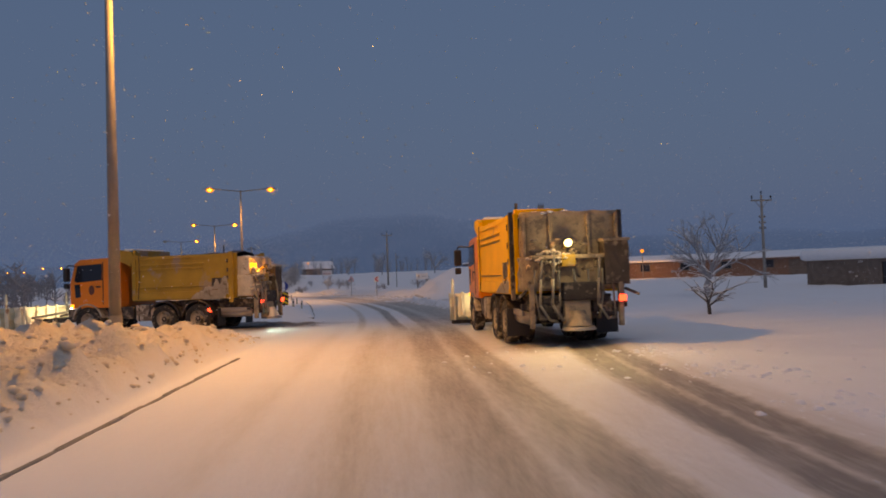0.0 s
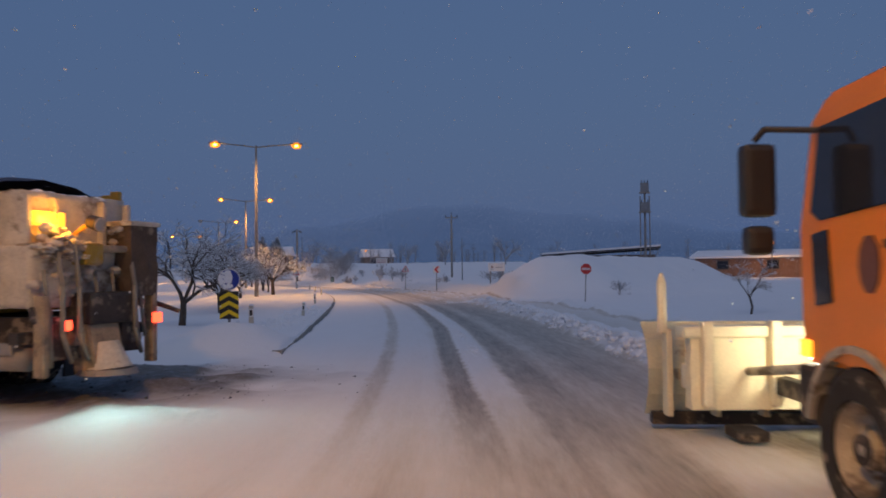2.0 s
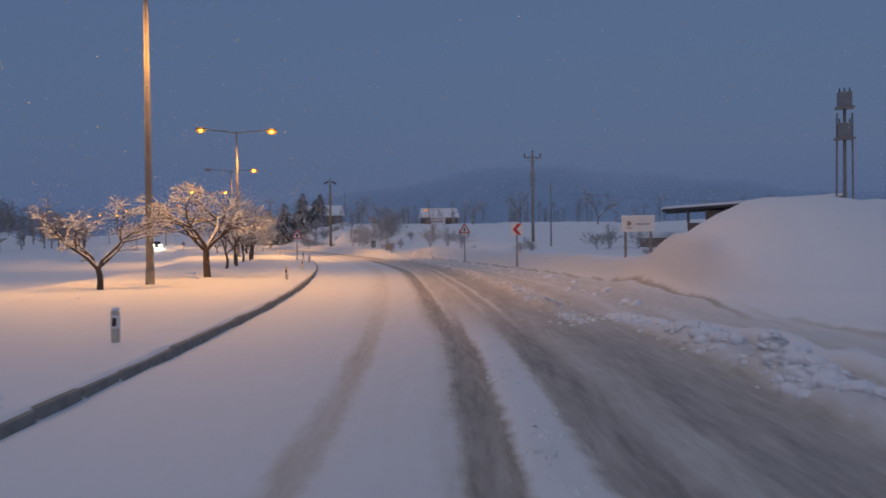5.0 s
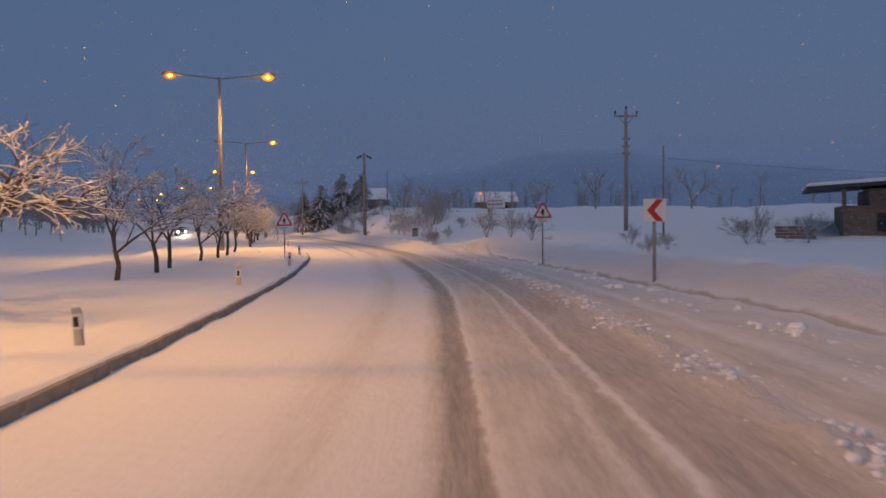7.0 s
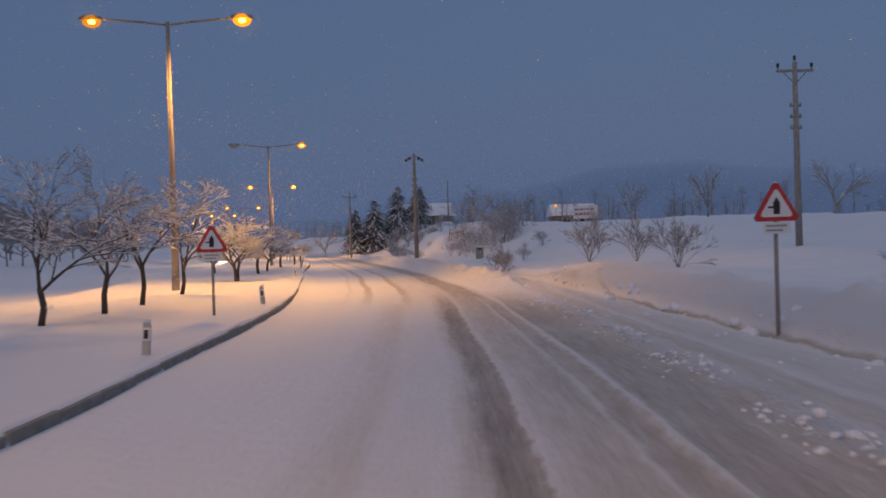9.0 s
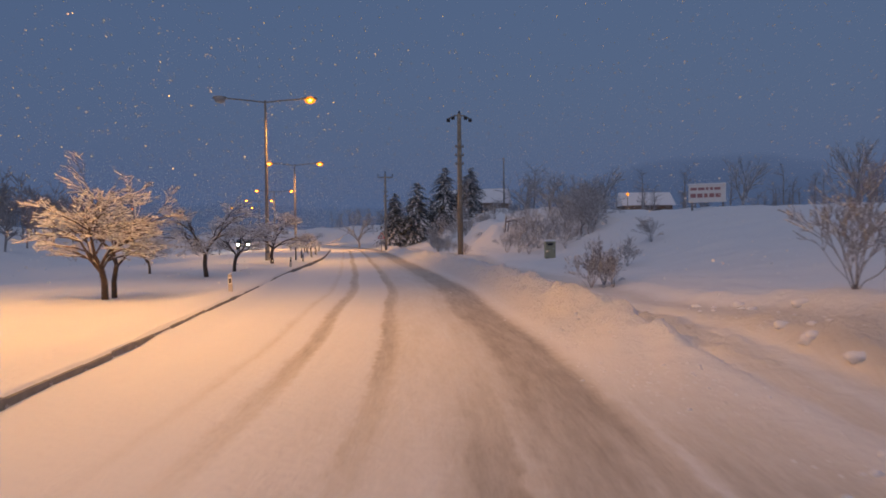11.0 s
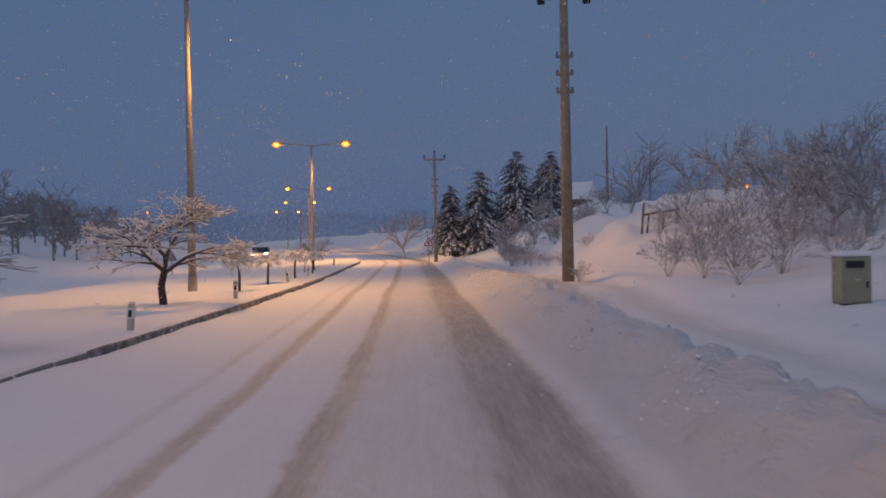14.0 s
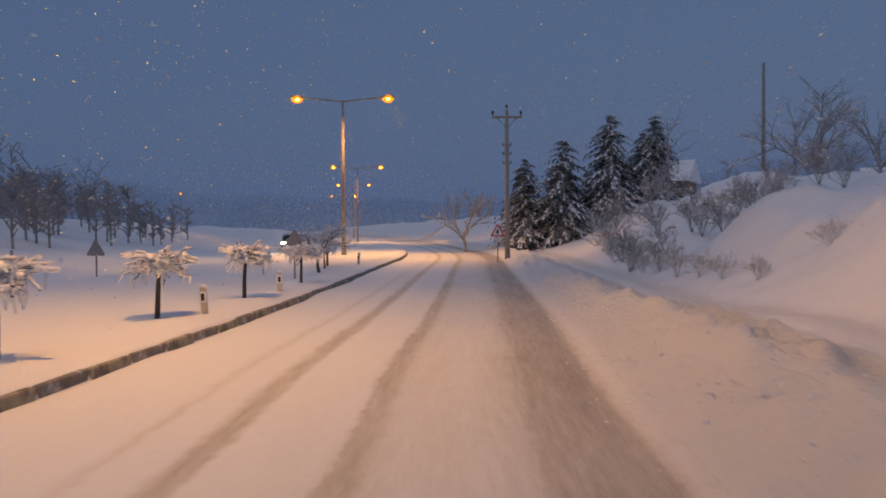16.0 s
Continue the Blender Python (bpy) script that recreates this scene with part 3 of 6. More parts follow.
# ---------------------------------------------------------------- far hills, one backdrop
def hills():
    """One far ring of hills that stand out faintly from the sky; their haze is a painted glow that fades upwards."""
    m = bpy.data.materials.new("misty_hill")
    m.use_nodes = True
    n, links = m.node_tree.nodes, m.node_tree.links
    n.remove(n["Principled BSDF"])
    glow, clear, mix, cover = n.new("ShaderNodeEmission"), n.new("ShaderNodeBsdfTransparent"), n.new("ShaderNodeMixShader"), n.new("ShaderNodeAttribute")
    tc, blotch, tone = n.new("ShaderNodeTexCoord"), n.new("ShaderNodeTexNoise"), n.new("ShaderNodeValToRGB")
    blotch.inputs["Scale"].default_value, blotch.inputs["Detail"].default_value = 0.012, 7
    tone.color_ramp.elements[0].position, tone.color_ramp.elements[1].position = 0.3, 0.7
    # blues close to the sky, emitted: the haze is put into this tone
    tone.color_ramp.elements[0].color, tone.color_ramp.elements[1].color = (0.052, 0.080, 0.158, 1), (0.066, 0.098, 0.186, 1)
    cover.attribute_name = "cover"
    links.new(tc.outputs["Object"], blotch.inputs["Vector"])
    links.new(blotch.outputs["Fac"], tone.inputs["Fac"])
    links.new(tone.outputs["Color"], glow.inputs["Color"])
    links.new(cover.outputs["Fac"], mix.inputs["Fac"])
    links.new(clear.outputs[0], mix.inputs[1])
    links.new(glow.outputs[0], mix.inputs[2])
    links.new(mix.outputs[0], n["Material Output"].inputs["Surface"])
    a = np.linspace(-80, 80, 241)
    rise = np.interp(a, (-80, -52, -44, -34, -20, -9, -3, 4, 9, 14, 21, 34, 50, 80), (2.5, 4.2, 4.6, 3.0, 2.2, 2.6, 4.2, 6.0, 6.4, 5.6, 4.2, 3.2, 3.6, 2.5))
    rise = rise + 0.5 * lattice(a / 7, a * 0 + 9, 9) + 0.22 * lattice(a / 2.2, a * 0 + 9, 10) + 0.1 * lattice(a / 0.8, a * 0, 11)
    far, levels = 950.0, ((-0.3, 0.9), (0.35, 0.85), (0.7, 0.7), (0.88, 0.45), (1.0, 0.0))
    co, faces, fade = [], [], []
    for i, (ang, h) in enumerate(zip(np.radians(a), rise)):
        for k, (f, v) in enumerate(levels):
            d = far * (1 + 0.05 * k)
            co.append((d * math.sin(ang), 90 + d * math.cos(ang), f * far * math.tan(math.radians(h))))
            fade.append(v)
            if i and k:
                j = i * 5 + k
                faces.append((j - 6, j - 1, j, j - 5))
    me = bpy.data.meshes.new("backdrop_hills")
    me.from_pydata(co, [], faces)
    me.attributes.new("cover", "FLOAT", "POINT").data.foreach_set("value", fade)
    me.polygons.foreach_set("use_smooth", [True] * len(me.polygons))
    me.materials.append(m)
    tagged(new("backdrop_hills", me), "distant wooded hills, haze put into their glow and fading top", "hills", kind="structure")


hills()


# ---------------------------------------------------------------- kerb
def build_kerb():
    kerb = thing("kerb", "dark concrete kerb half buried in snow along the median", "kerb", kind="structure")
    bm = box(BM(), (-0.17, -0.485, -0.1), (0.05, 0.485, 0.135), 0.025)
    me = mesh_of(bm, "kerbstone", KERB)
    painted = [me.copy(), me.copy()]
    painted[0].materials[0], painted[1].materials[0] = KERB_DARK, KERB_PALE
    r = random.Random(4)
    y = 6.5
    while y < 196:
        if 19 < y < 37:
            y = 37.2
        p = at_road(r.uniform(-0.006, 0.006), y, 0.0)
        p.z = (-0.115 if y < 20 else 0.0) + r.uniform(-0.012, 0.008)
        ob = new("kerbstone", painted[int(y) % 2] if y > 136 else me)
        ob.parent = kerb
        # narrow before y = 20, where stones stand for edge and gutter shadow
        ob.matrix_local = pose(p.x, p.y, p.z, r.uniform(-0.4, 0.4), r.uniform(-0.8, 0.8), heading(y) + r.uniform(-0.3, 0.3)) @ Matrix.Diagonal((0.28 if y < 20 else 1, 1, 1, 1))
        y += 1.0 * math.cos(radians(heading(y)))


build_kerb()


# ---------------------------------------------------------------- plough debris
def ball(detail):
    bm = BM()
    bmesh.ops.create_icosphere(bm, subdivisions=detail, radius=1)
    bm.verts.index_update()
    made = np.array([v.co[:] for v in bm.verts]), np.array([[v.index for v in f.verts] for f in bm.faces])
    bm.free()
    return made


BALLS = {1: ball(1), 2: ball(2)}


def debris(name, count, seed, y0, y1, off, spread, sizes, label, mat=SNOW):
    """Many uneven clods strewn along a line beside the road, in one mesh."""
    r = random.Random(seed)
    rs = np.random.RandomState(seed)
    spots = []
    for _ in range(count):
        y = r.uniform(y0, y1)
        u = float(np.interp(y, LANE_Y, LANE_U)) + off + r.gauss(0, spread)
        if name == "heap_clods" and u > -0.45 or name == "snow_clods" and off > 0 and r.random() < 0.5 + 0.5 * math.sin(y * 1.7 + u):
            continue
        p = at_road(u, y)
        spots.append((p.x, p.y, sizes[0] + (sizes[1] - sizes[0]) * r.random() ** 3))
    spots = np.array(spots)
    z = ground_values(spots[:, :1], spots[:, 1:2])[0][:, 0] - spots[:, 2] * 0.05
    verts, faces, start = [], [], 0
    for (x, y, s), h in zip(spots, z):
        v, f = BALLS[2 if s > 0.10 else 1]
        turn = np.array(Euler(rs.uniform(0, 6.28, 3)).to_matrix())
        w = (v * rs.uniform(0.66, 1.2, (len(v), 1))) @ turn.T * s * rs.uniform(0.7, 1.25, 3) * (1, 1, 0.7)
        verts.append(w + (x, y, h))
        faces.append(f + start)
        start += len(v)
    me = bpy.data.meshes.new(name)
    me.from_pydata(np.concatenate(verts).tolist(), [], np.concatenate(faces).tolist())
    me.polygons.foreach_set("use_smooth", [True] * len(me.polygons))
    me.materials.append(mat)
    tagged(new(name, me), label, "snow clods", kind="stuff")


# dirty snow whose tan also holds the sodium lamp's warmth
DIRTY_LAMPLIT_SNOW = material("lamp_tanned_dirty_snow", (0.66, 0.575, 0.44), 0.7, spread=0.12, scale=3, fine=30, bump=0.5)
debris("snow_clods", 6200, 1, 30, 66, 3.70, 0.14, (0.02, 0.125), "lumpy row of snow clods thrown up by the plough")
debris("snow_clods", 2600, 2, 64, 108, 2.74, 0.20, (0.012, 0.075), "loose snow clods scattered on the road shoulder")
debris("snow_clods", 700, 3, 66, 116, 4.6, 0.3, (0.02, 0.14), "snow clods along the roadside bank")
debris("snow_clods", 5000, 5, 108, 162, 2.2, 0.40, (0.008, 0.034), "rough crust of clods on the ploughed ridge")
debris("heap_clods", 4200, 6, 3, 25, -6.2, 2.2, (0.02, 0.10), "lumpy dirty ploughed snow heap beside the road, tanned for the lamplight", DIRTY_LAMPLIT_SNOW)
debris("snow_clods", 90, 7, 14.0, 18.5, 2.6, 0.8, (0.015, 0.07), "churned snow lumps behind the spreader truck")
debris("snow_clods", 900, 12, 4.0, 17.0, 5.2, 0.55, (0.015, 0.09), "snow clods left along the mouth of the side road")
debris("snow_clods", 1500, 13, 36.0, 62.0, 0.72, 0.09, (0.008, 0.04), "crumbled snow left between the wheel tracks")


SLUSH = material("dark_slush", (0.10, 0.098, 0.09), 0.6, spread=0.4, scale=5, fine=40, bump=0.5, second=(0.55, 0.56, 0.58), cover=0.1)
debris("slush_lumps", 700, 9, 31.0, 35.2, -5.4, 1.5, (0.008, 0.032), "dark churned slush lumps left on the road", SLUSH)
debris("snow_clods", 700, 8, 38.5, 57, -4.5, 0.35, (0.02, 0.11), "lumps of thrown snow along the kerb")


# ---------------------------------------------------------------- street lamps and poles
LIT = []


def street_lamp(place, tall, turn, arms, label):
    """arms: (reach along local x, lit material or None, power)."""
    post = thing("street_lamp", label, "street lamp", "street lamps on the median", at=Matrix.Translation(place) @ pose(0, 0, 0, 0, 0, turn))
    part("pole", tube(BM(), (0, 0, -0.2), (0, 0, tall), 0.13, 0.065, 14), POLE_STEEL, post, smooth=True)
    part("base_sleeve", tube(BM(), (0, 0, -0.2), (0, 0, 0.5), 0.145, 0.14, 14), POLE_CONCRETE, post)
    for reach, lens, power in arms:
        s = 1 if reach > 0 else -1
        part("arm", bent(BM(), [(0, 0, tall - 0.12), (reach * 0.3, 0, tall - 0.02), (reach - s * 0.3, 0, tall + 0.12)], 0.042), POLE_STEEL, post, smooth=True)
        bm = BM()
        slab(bm, [(-0.42, 0.0), (-0.36, 0.1), (-0.05, 0.15), (0.34, 0.1), (0.42, 0.03), (0.40, -0.02), (-0.40, -0.02)], 0.3, bevel=0.03)
        head = part("lamp_head", bm, POLE_STEEL, post)
        head.matrix_local = pose(reach, 0, tall + 0.1)
        bm = BM()
        # bowl larger than needed, so its painted orange glow rings the head
        bmesh.ops.create_uvsphere(bm, u_segments=12, v_segments=8, radius=1, matrix=pose(0, 0, -0.06) @ Matrix.Diagonal((0.33, 0.27, 0.23, 1)))
        glass = part("lens", bm, lens, head, smooth=True)
        glass.visible_shadow = False
        if lens is not LAMP_OFF:
            bm = BM()
            bmesh.ops.create_uvsphere(bm, u_segments=10, v_segments=6, radius=1, matrix=pose(0, 0, -0.08) @ Matrix.Diagonal((0.12, 0.09, 0.075, 1)))
            part("burner", bm, BURNER if lens is LAMP_ON else BURNER_DIM, head, "pale glowing burner", smooth=True).visible_shadow = False
        if power:
            w = Matrix.Translation(place) @ pose(0, 0, 0, 0, 0, turn) @ Vector((reach, 0, tall - 0.1))
            lamp("sodium_light", "SPOT", w - Vector((0, 0, 0.1)), power * 4.2, SODIUM, 0.14, w - Vector((0, 0, 2)), 153)
            LIT.append(w)
    return post


P0 = 780
street_lamp(rest((-3.35, 18.6)), 9.4, heading(18), [(2.3, LAMP_ON, P0 * 1.18)], "tall steel street lamp standing in a ploughed snow heap")
street_lamp(rest((-2.95, 76.46)), 10.1, heading(76), [(-2.65, LAMP_ON, P0 * 0.6), (2.65, LAMP_ON, P0 * 0.68)], "tall twin-arm sodium street lamp on the snowy median")
street_lamp(rest((-7.88, 114.0)), 9.7, heading(114) - 4, [(-2.65, LAMP_DIM, P0 * 0.5), (2.65, LAMP_ON, P0 * 1.1)], "tall twin-arm sodium street lamp on the snowy median")
street_lamp(rest((-16.0, 149.9)), 9.6, heading(150) + 2, [(-2.65, LAMP_OFF, 0), (2.65, LAMP_ON, P0 * 0.82)], "twin-arm street lamp with one dark head on the median")
street_lamp(rest((-27.2, 185.3)), 8.9, heading(186), [(-2.6, LAMP_ON, P0 * 0.6), (2.6, LAMP_ON, P0 * 0.86)], "tall twin-arm sodium street lamp on the snowy median")
street_lamp(rest((-47.4, 230.8)), 8.7, heading(231), [(-2.75, LAMP_ON, P0 * 0.5), (2.75, LAMP_ON, P0 * 0.6)], "tall twin-arm sodium street lamp on the snowy median")
street_lamp(rest((-66.5, 270.5)), 9.0, heading(271), [(-2.6, LAMP_ON, 0), (2.6, LAMP_ON, P0 * 0.6)], "distant twin-arm sodium street lamp on the median")
street_lamp(rest((-88.5, 312.0)), 9.0, heading(312), [(-2.6, LAMP_ON, 0), (2.6, LAMP_ON, 0)], "distant twin-arm sodium street lamp on the median")


def utility_pole(place, tall, turn, kind, mat, radius, label):
    pole = thing("utility_pole", label, "utility pole", "utility poles beside the road", at=Matrix.Translation(place) @ pose(0, 0, 0, 0, 0, turn))
    part("pole", tube(BM(), (0, 0, -0.4), (0, 0, tall), radius, radius * 0.62, 12), mat, pole, smooth=True)
    if kind == "fork":
        part("crossarm", box(BM(), (-0.78, -0.06, tall - 0.42), (0.78, 0.06, tall - 0.31), 0.01), mat, pole)
        for x in (-0.72, 0.0, 0.72):
            foot = tall - 0.31 if x else tall
            bm = tube(BM(), (x, 0, foot), (x, 0, foot + 0.16), 0.02)
            for k in range(3):
                tube(bm, (x, 0, foot + 0.10 + k * 0.06), (x, 0, foot + 0.15 + k * 0.06), 0.07, 0.045, 10)
            part("insulator", bm, BLACK, pole)
        part("brace", tube(BM(), (-0.5, 0, tall - 0.4), (0, 0, tall - 0.95), 0.02), POLE_STEEL, pole)
        part("brace", tube(BM(), (0.5, 0, tall - 0.4), (0, 0, tall - 0.95), 0.02), POLE_STEEL, pole)
    if kind == "floods":
        part("crossarm", bent(BM(), [(-0.62, 0, tall - 0.30), (-0.3, 0, tall - 0.12), (0.3, 0, tall - 0.12), (0.62, 0, tall - 0.30)], 0.035), POLE_STEEL, pole)
        for x in (-0.62, -0.36, 0.36, 0.62):
            z = tall - (0.33 if abs(x) > 0.5 else 0.2)
            part("flood_lamp", box(BM(), (x - 0.1, -0.12, z - 0.13), (x + 0.1, 0.1, z + 0.03), 0.03, Euler((0.5, 0, 0)).to_matrix().to_4x4()), BLACK, pole)
        part("cap", tube(BM(), (0, 0, tall), (0, 0, tall + 0.16), 0.06, 0.04), BLACK, pole)
    if kind in ("floods", "fork"):
        for z in (tall * 0.76, tall * 0.70, tall * 0.64):
            bm = box(BM(), (-0.24, -0.05, z), (0.24, 0.05, z + 0.07), 0.01)
            for x in (-0.2, 0.2):
                tube(bm, (x, 0, z + 0.07), (x, 0, z + 0.17), 0.05, 0.03, 8)
            part("bracket", bm, POLE_STEEL, pole)
    if kind == "transformer":
        for z, w in ((tall - 0.6, 0.55), (tall - 2.6, 0.6)):
            part("platform", box(BM(), (-w, -0.5, z - 0.12), (w, 0.5, z), 0.01), POLE_STEEL, pole)
            # tanks in grey rather than black, which puts distance haze in the colour
            part("transformer_tank", box(BM(), (-0.42, -0.38, z), (0.42, 0.38, z + 0.95), 0.05), SIGN_BACK, pole)
            for x in (-0.3, 0, 0.3):
                part("bushing", tube(BM(), (x, 0, z + 0.95), (x, 0, z + 1.25), 0.05, 0.03, 8), BLACK, pole)
        part("ladder_rail", tube(BM(), (-0.5, 0, 0), (-0.45, 0, tall - 1), 0.06), POLE_STEEL, pole)
        part("ladder_rail", tube(BM(), (0.5, 0, 0), (0.45, 0, tall - 1), 0.06), POLE_STEEL, pole)
    return pole


utility_pole(rest((16.1, 121.9)), 7.85, 8, "fork", POLE_CONCRETE, 0.15, "grey concrete utility pole with a crossarm in a snowy field")
utility_pole(rest((-4.2, 149.4)), 8.05, 14, "floods", POLE_WOOD, 0.17, "thick brown utility pole with curved floodlight arms")
utility_pole(rest((-17.15, 183.8)), 7.7, 20, "fork", POLE_CONCRETE, 0.14, "slim utility pole with a crossarm beside the road")
utility_pole(rest((15.6, 109.5)), 4.6, 0, "plain", POLE_STEEL, 0.06, "thin dark post in the snowy field")
utility_pole(rest((-4.9, 180.5)), 4.9, 0, "plain", POLE_STEEL, 0.09, "thin dark mast on the snowy hillside")
utility_pole(rest((33.6, 102.4)), 9.8, -20, "transformer", POLE_STEEL, 0.14, "dark utility pole carrying two transformer tanks")
utility_pole(rest((33.0, 52.0)), 6.5, 0, "fork", POLE_CONCRETE, 0.12, "grey utility pole beyond the snow heaps")


def wire(a, b, sag, radius=0.007):
    bm = BM()
    a, b = Vector(a), Vector(b)
    pts = [a.lerp(b, k / 12) - Vector((0, 0, sag * 4 * (k / 12) * (1 - k / 12))) for k in range(13)]
    for p, q in zip(pts, pts[1:]):
        tube(bm, p, q, radius, radius, 5, False)
    tagged(part("overhead_cable", bm, BLACK), "thin black overhead cable hung between posts", "cable")


wire((15.6, 109.5, 4.75), (60.0, 116.0, 5.2), 1.1)


# ---------------------------------------------------------------- signs
def post_of(sign, tall, x=0.0, radius=0.03, mat=None):
    return part("post", tube(BM(), (x, 0.05, -0.4), (x, 0.05, tall), radius, radius, 10), mat or POLE_STEEL, sign, smooth=True)


def plate(name, sign, outline, y, thick, mat, label="", up=0.0):
    return part(name, slab(BM(), outline, thick, Matrix.Translation((0, y, up))), mat, sign, label)


def rect(x0, z0, x1, z1):
    return [(x0, z0), (x1, z0), (x1, z1), (x0, z1)]


def disc(r, n=24):
    return [(r * math.cos(6.2832 * k / n), r * math.sin(6.2832 * k / n)) for k in range(n)]


def rounded_triangle(r, corner=0.14):
    pts = []
    for k in range(3):
        a = math.pi / 2 + k * 2.0944
        c = Vector((math.cos(a), math.sin(a))) * r * (1 - corner)
        for j in (-0.9, -0.3, 0.3, 0.9):
            pts.append((c.x + r * corner * math.cos(a + j), c.y + r * corner * math.sin(a + j)))
    return pts


def warning_sign(place, turn, middle, side, label, back=False):
    """A red-edged triangle with a side-road mark and a small plate below. middle: the triangle's height over the ground."""
    sign = thing("warning_sign", label, "road sign", at=Matrix.Translation(place) @ pose(0, 0, 0, 0, 0, turn))
    post_of(sign, middle + side * 0.3, mat=POLE_CONCRETE)
    r = side / math.sqrt(3)
    plate("backing", sign, rounded_triangle(r * 1.06), 0.012, 0.012, SIGN_BACK, up=middle)
    if back:
        return sign
    plate("red_border", sign, rounded_triangle(r * 1.04), 0.0, 0.008, SIGN_RED, "red sign border", up=middle)
    plate("white_field", sign, rounded_triangle(r * 0.74), -0.006, 0.006, SIGN_WHITE, up=middle)
    w = r * 0.13
    plate("symbol", sign, [(-w, -r * 0.3), (w, -r * 0.3), (w * 1.1, r * 0.18), (0, r * 0.42), (-w * 1.1, r * 0.18)], -0.012, 0.006, SIGN_BLACK, "black road symbol", up=middle)
    plate("symbol_arm", sign, rect(-r * 0.36, -r * 0.05, -w, r * 0.03), -0.012, 0.006, SIGN_BLACK, up=middle)
    z = middle - r * 0.5 - 0.05
    plate("plate", sign, rect(-side * 0.33, z - side * 0.28, side * 0.33, z), 0.0, 0.01, SIGN_WHITE, "small white plate", up=0)
    for k in range(2):
        plate("text_bar", sign, rect(-side * 0.26, z - side * (0.11 + 0.11 * k), side * (0.24 - 0.1 * k), z - side * (0.06 + 0.11 * k)), -0.007, 0.005, GREY_PRINT)
    part("snow_cap", lump(BM(), (0, 0.03, middle + r * 1.02), 0.05, random.Random(3), 0.6), SNOW, sign)
    return sign


def turn_sign(place, turn, middle, size):
    sign = thing("curve_sign", "white square sign with a red chevron in the snow", "road sign", at=Matrix.Translation(place) @ pose(0, 0, 0, 0, 0, turn))
    post_of(sign, middle, radius=0.04, mat=POLE_CONCRETE)
    h = size / 2
    plate("panel", sign, rect(-h, -h, h, h), 0, 0.014, SIGN_WHITE, up=middle)
    k = h * 0.94
    plate("chevron", sign, [(-k * 0.75, 0), (k * 0.15, k), (k * 0.8, k), (-k * 0.05, 0), (k * 0.8, -k), (k * 0.15, -k)], -0.01, 0.008, SIGN_RED, "red chevron", up=middle)
    return sign


def stop_sign(place, turn, middle, size):
    sign = thing("stop_sign", "faded red octagonal stop sign leaning in deep snow", "road sign", at=Matrix.Translation(place) @ pose(0, 0, 0, 0, 2.0, turn))
    post_of(sign, middle, radius=0.028)
    r = size / 2 / math.cos(math.pi / 8)
    octo = [(r * math.cos(math.pi / 8 + k * math.pi / 4), r * math.sin(math.pi / 8 + k * math.pi / 4)) for k in range(8)]
    plate("rim", sign, octo, 0.004, 0.012, SIGN_WHITE, "white rim", up=middle)
    plate("panel", sign, [(a * 0.93, b * 0.93) for a, b in octo], -0.004, 0.01, SIGN_RED, up=middle)
    for x0, x1 in ((-0.19, -0.11), (-0.085, -0.01), (0.015, 0.09), (0.115, 0.19)):
        plate("text_bar", sign, rect(x0, -0.055, x1, 0.055), -0.011, 0.006, SIGN_WHITE, up=middle)
    return sign


def island_sign(place, turn):
    sign = thing("island_sign", "round blue sign half caked in snow over a yellow-black chevron board", "road sign", at=Matrix.Translation(place) @ pose(0, 0, 0, 0, 0, turn))
    post_of(sign, 1.25, mat=POLE_STEEL)
    z0, z1, w = 0.12, 0.71, 0.20
    plate("board", sign, rect(-w, z0, w, z1), 0, 0.014, SIGN_BLACK)
    for z in (0.125, 0.315, 0.505):
        plate("chevron", sign, [(-w, z), (-w, z + 0.09), (0, z + 0.2), (w, z + 0.09), (w, z), (0, z + 0.11)], -0.01, 0.008, SIGN_YELLOW, "yellow chevron")
    plate("roundel_back", sign, disc(0.235), 0.004, 0.012, SIGN_WHITE, up=0.97)
    plate("roundel", sign, disc(0.215), -0.006, 0.01, SIGN_BLUE, "blue round sign face", up=0.97)
    plate("arrow", sign, [(-0.03, 0.12), (0.03, 0.12), (0.03, -0.08), (0.08, -0.03), (0, -0.15), (-0.08, -0.03), (-0.03, -0.08)], -0.013, 0.006, SIGN_WHITE, up=0.97)
    bm = BM()
    r = random.Random(8)
    for k in range(60):
        x = r.uniform(-0.19, 0.05)
        reach = math.sqrt(0.205 ** 2 - x * x) * 0.92
        lump(bm, (x, -0.02, 0.97 + r.uniform(-reach, reach)), 0.045, r, 0.9)
    for v in bm.verts:
        v.co.y = -0.012 + (v.co.y + 0.02) * 0.35
    part("snow_crust", bm, SNOW, sign, "wind-blown snow crust")
    return sign


def over(x, y, z):
    """How far the height z lies over the ground at x, y."""
    return z - ground_z(x, y) + 0.03


warning_sign(rest((8.57, 97.9)), heading(97) - 3, over(8.57, 97.9, 1.97), 0.60, "red-edged triangular warning sign with a small plate on a grey post")
warning_sign(rest((-1.75, 102.2)), heading(102) + 8, over(-1.75, 102.2, 1.75), 0.60, "red-edged triangular warning sign on the snowy median")
warning_sign(rest((-16.9, 181.0)), heading(181), 1.5, 0.62, "snow-caked triangular warning sign beside the road")
warning_sign(rest((-18.2, 163.4)), heading(163), 1.15, 0.52, "grey back of a triangular sign seen against the light", back=True)
warning_sign(rest((-25.5, 163.6)), heading(163), 0.9, 0.54, "grey back of a triangular sign beyond the median", back=True)
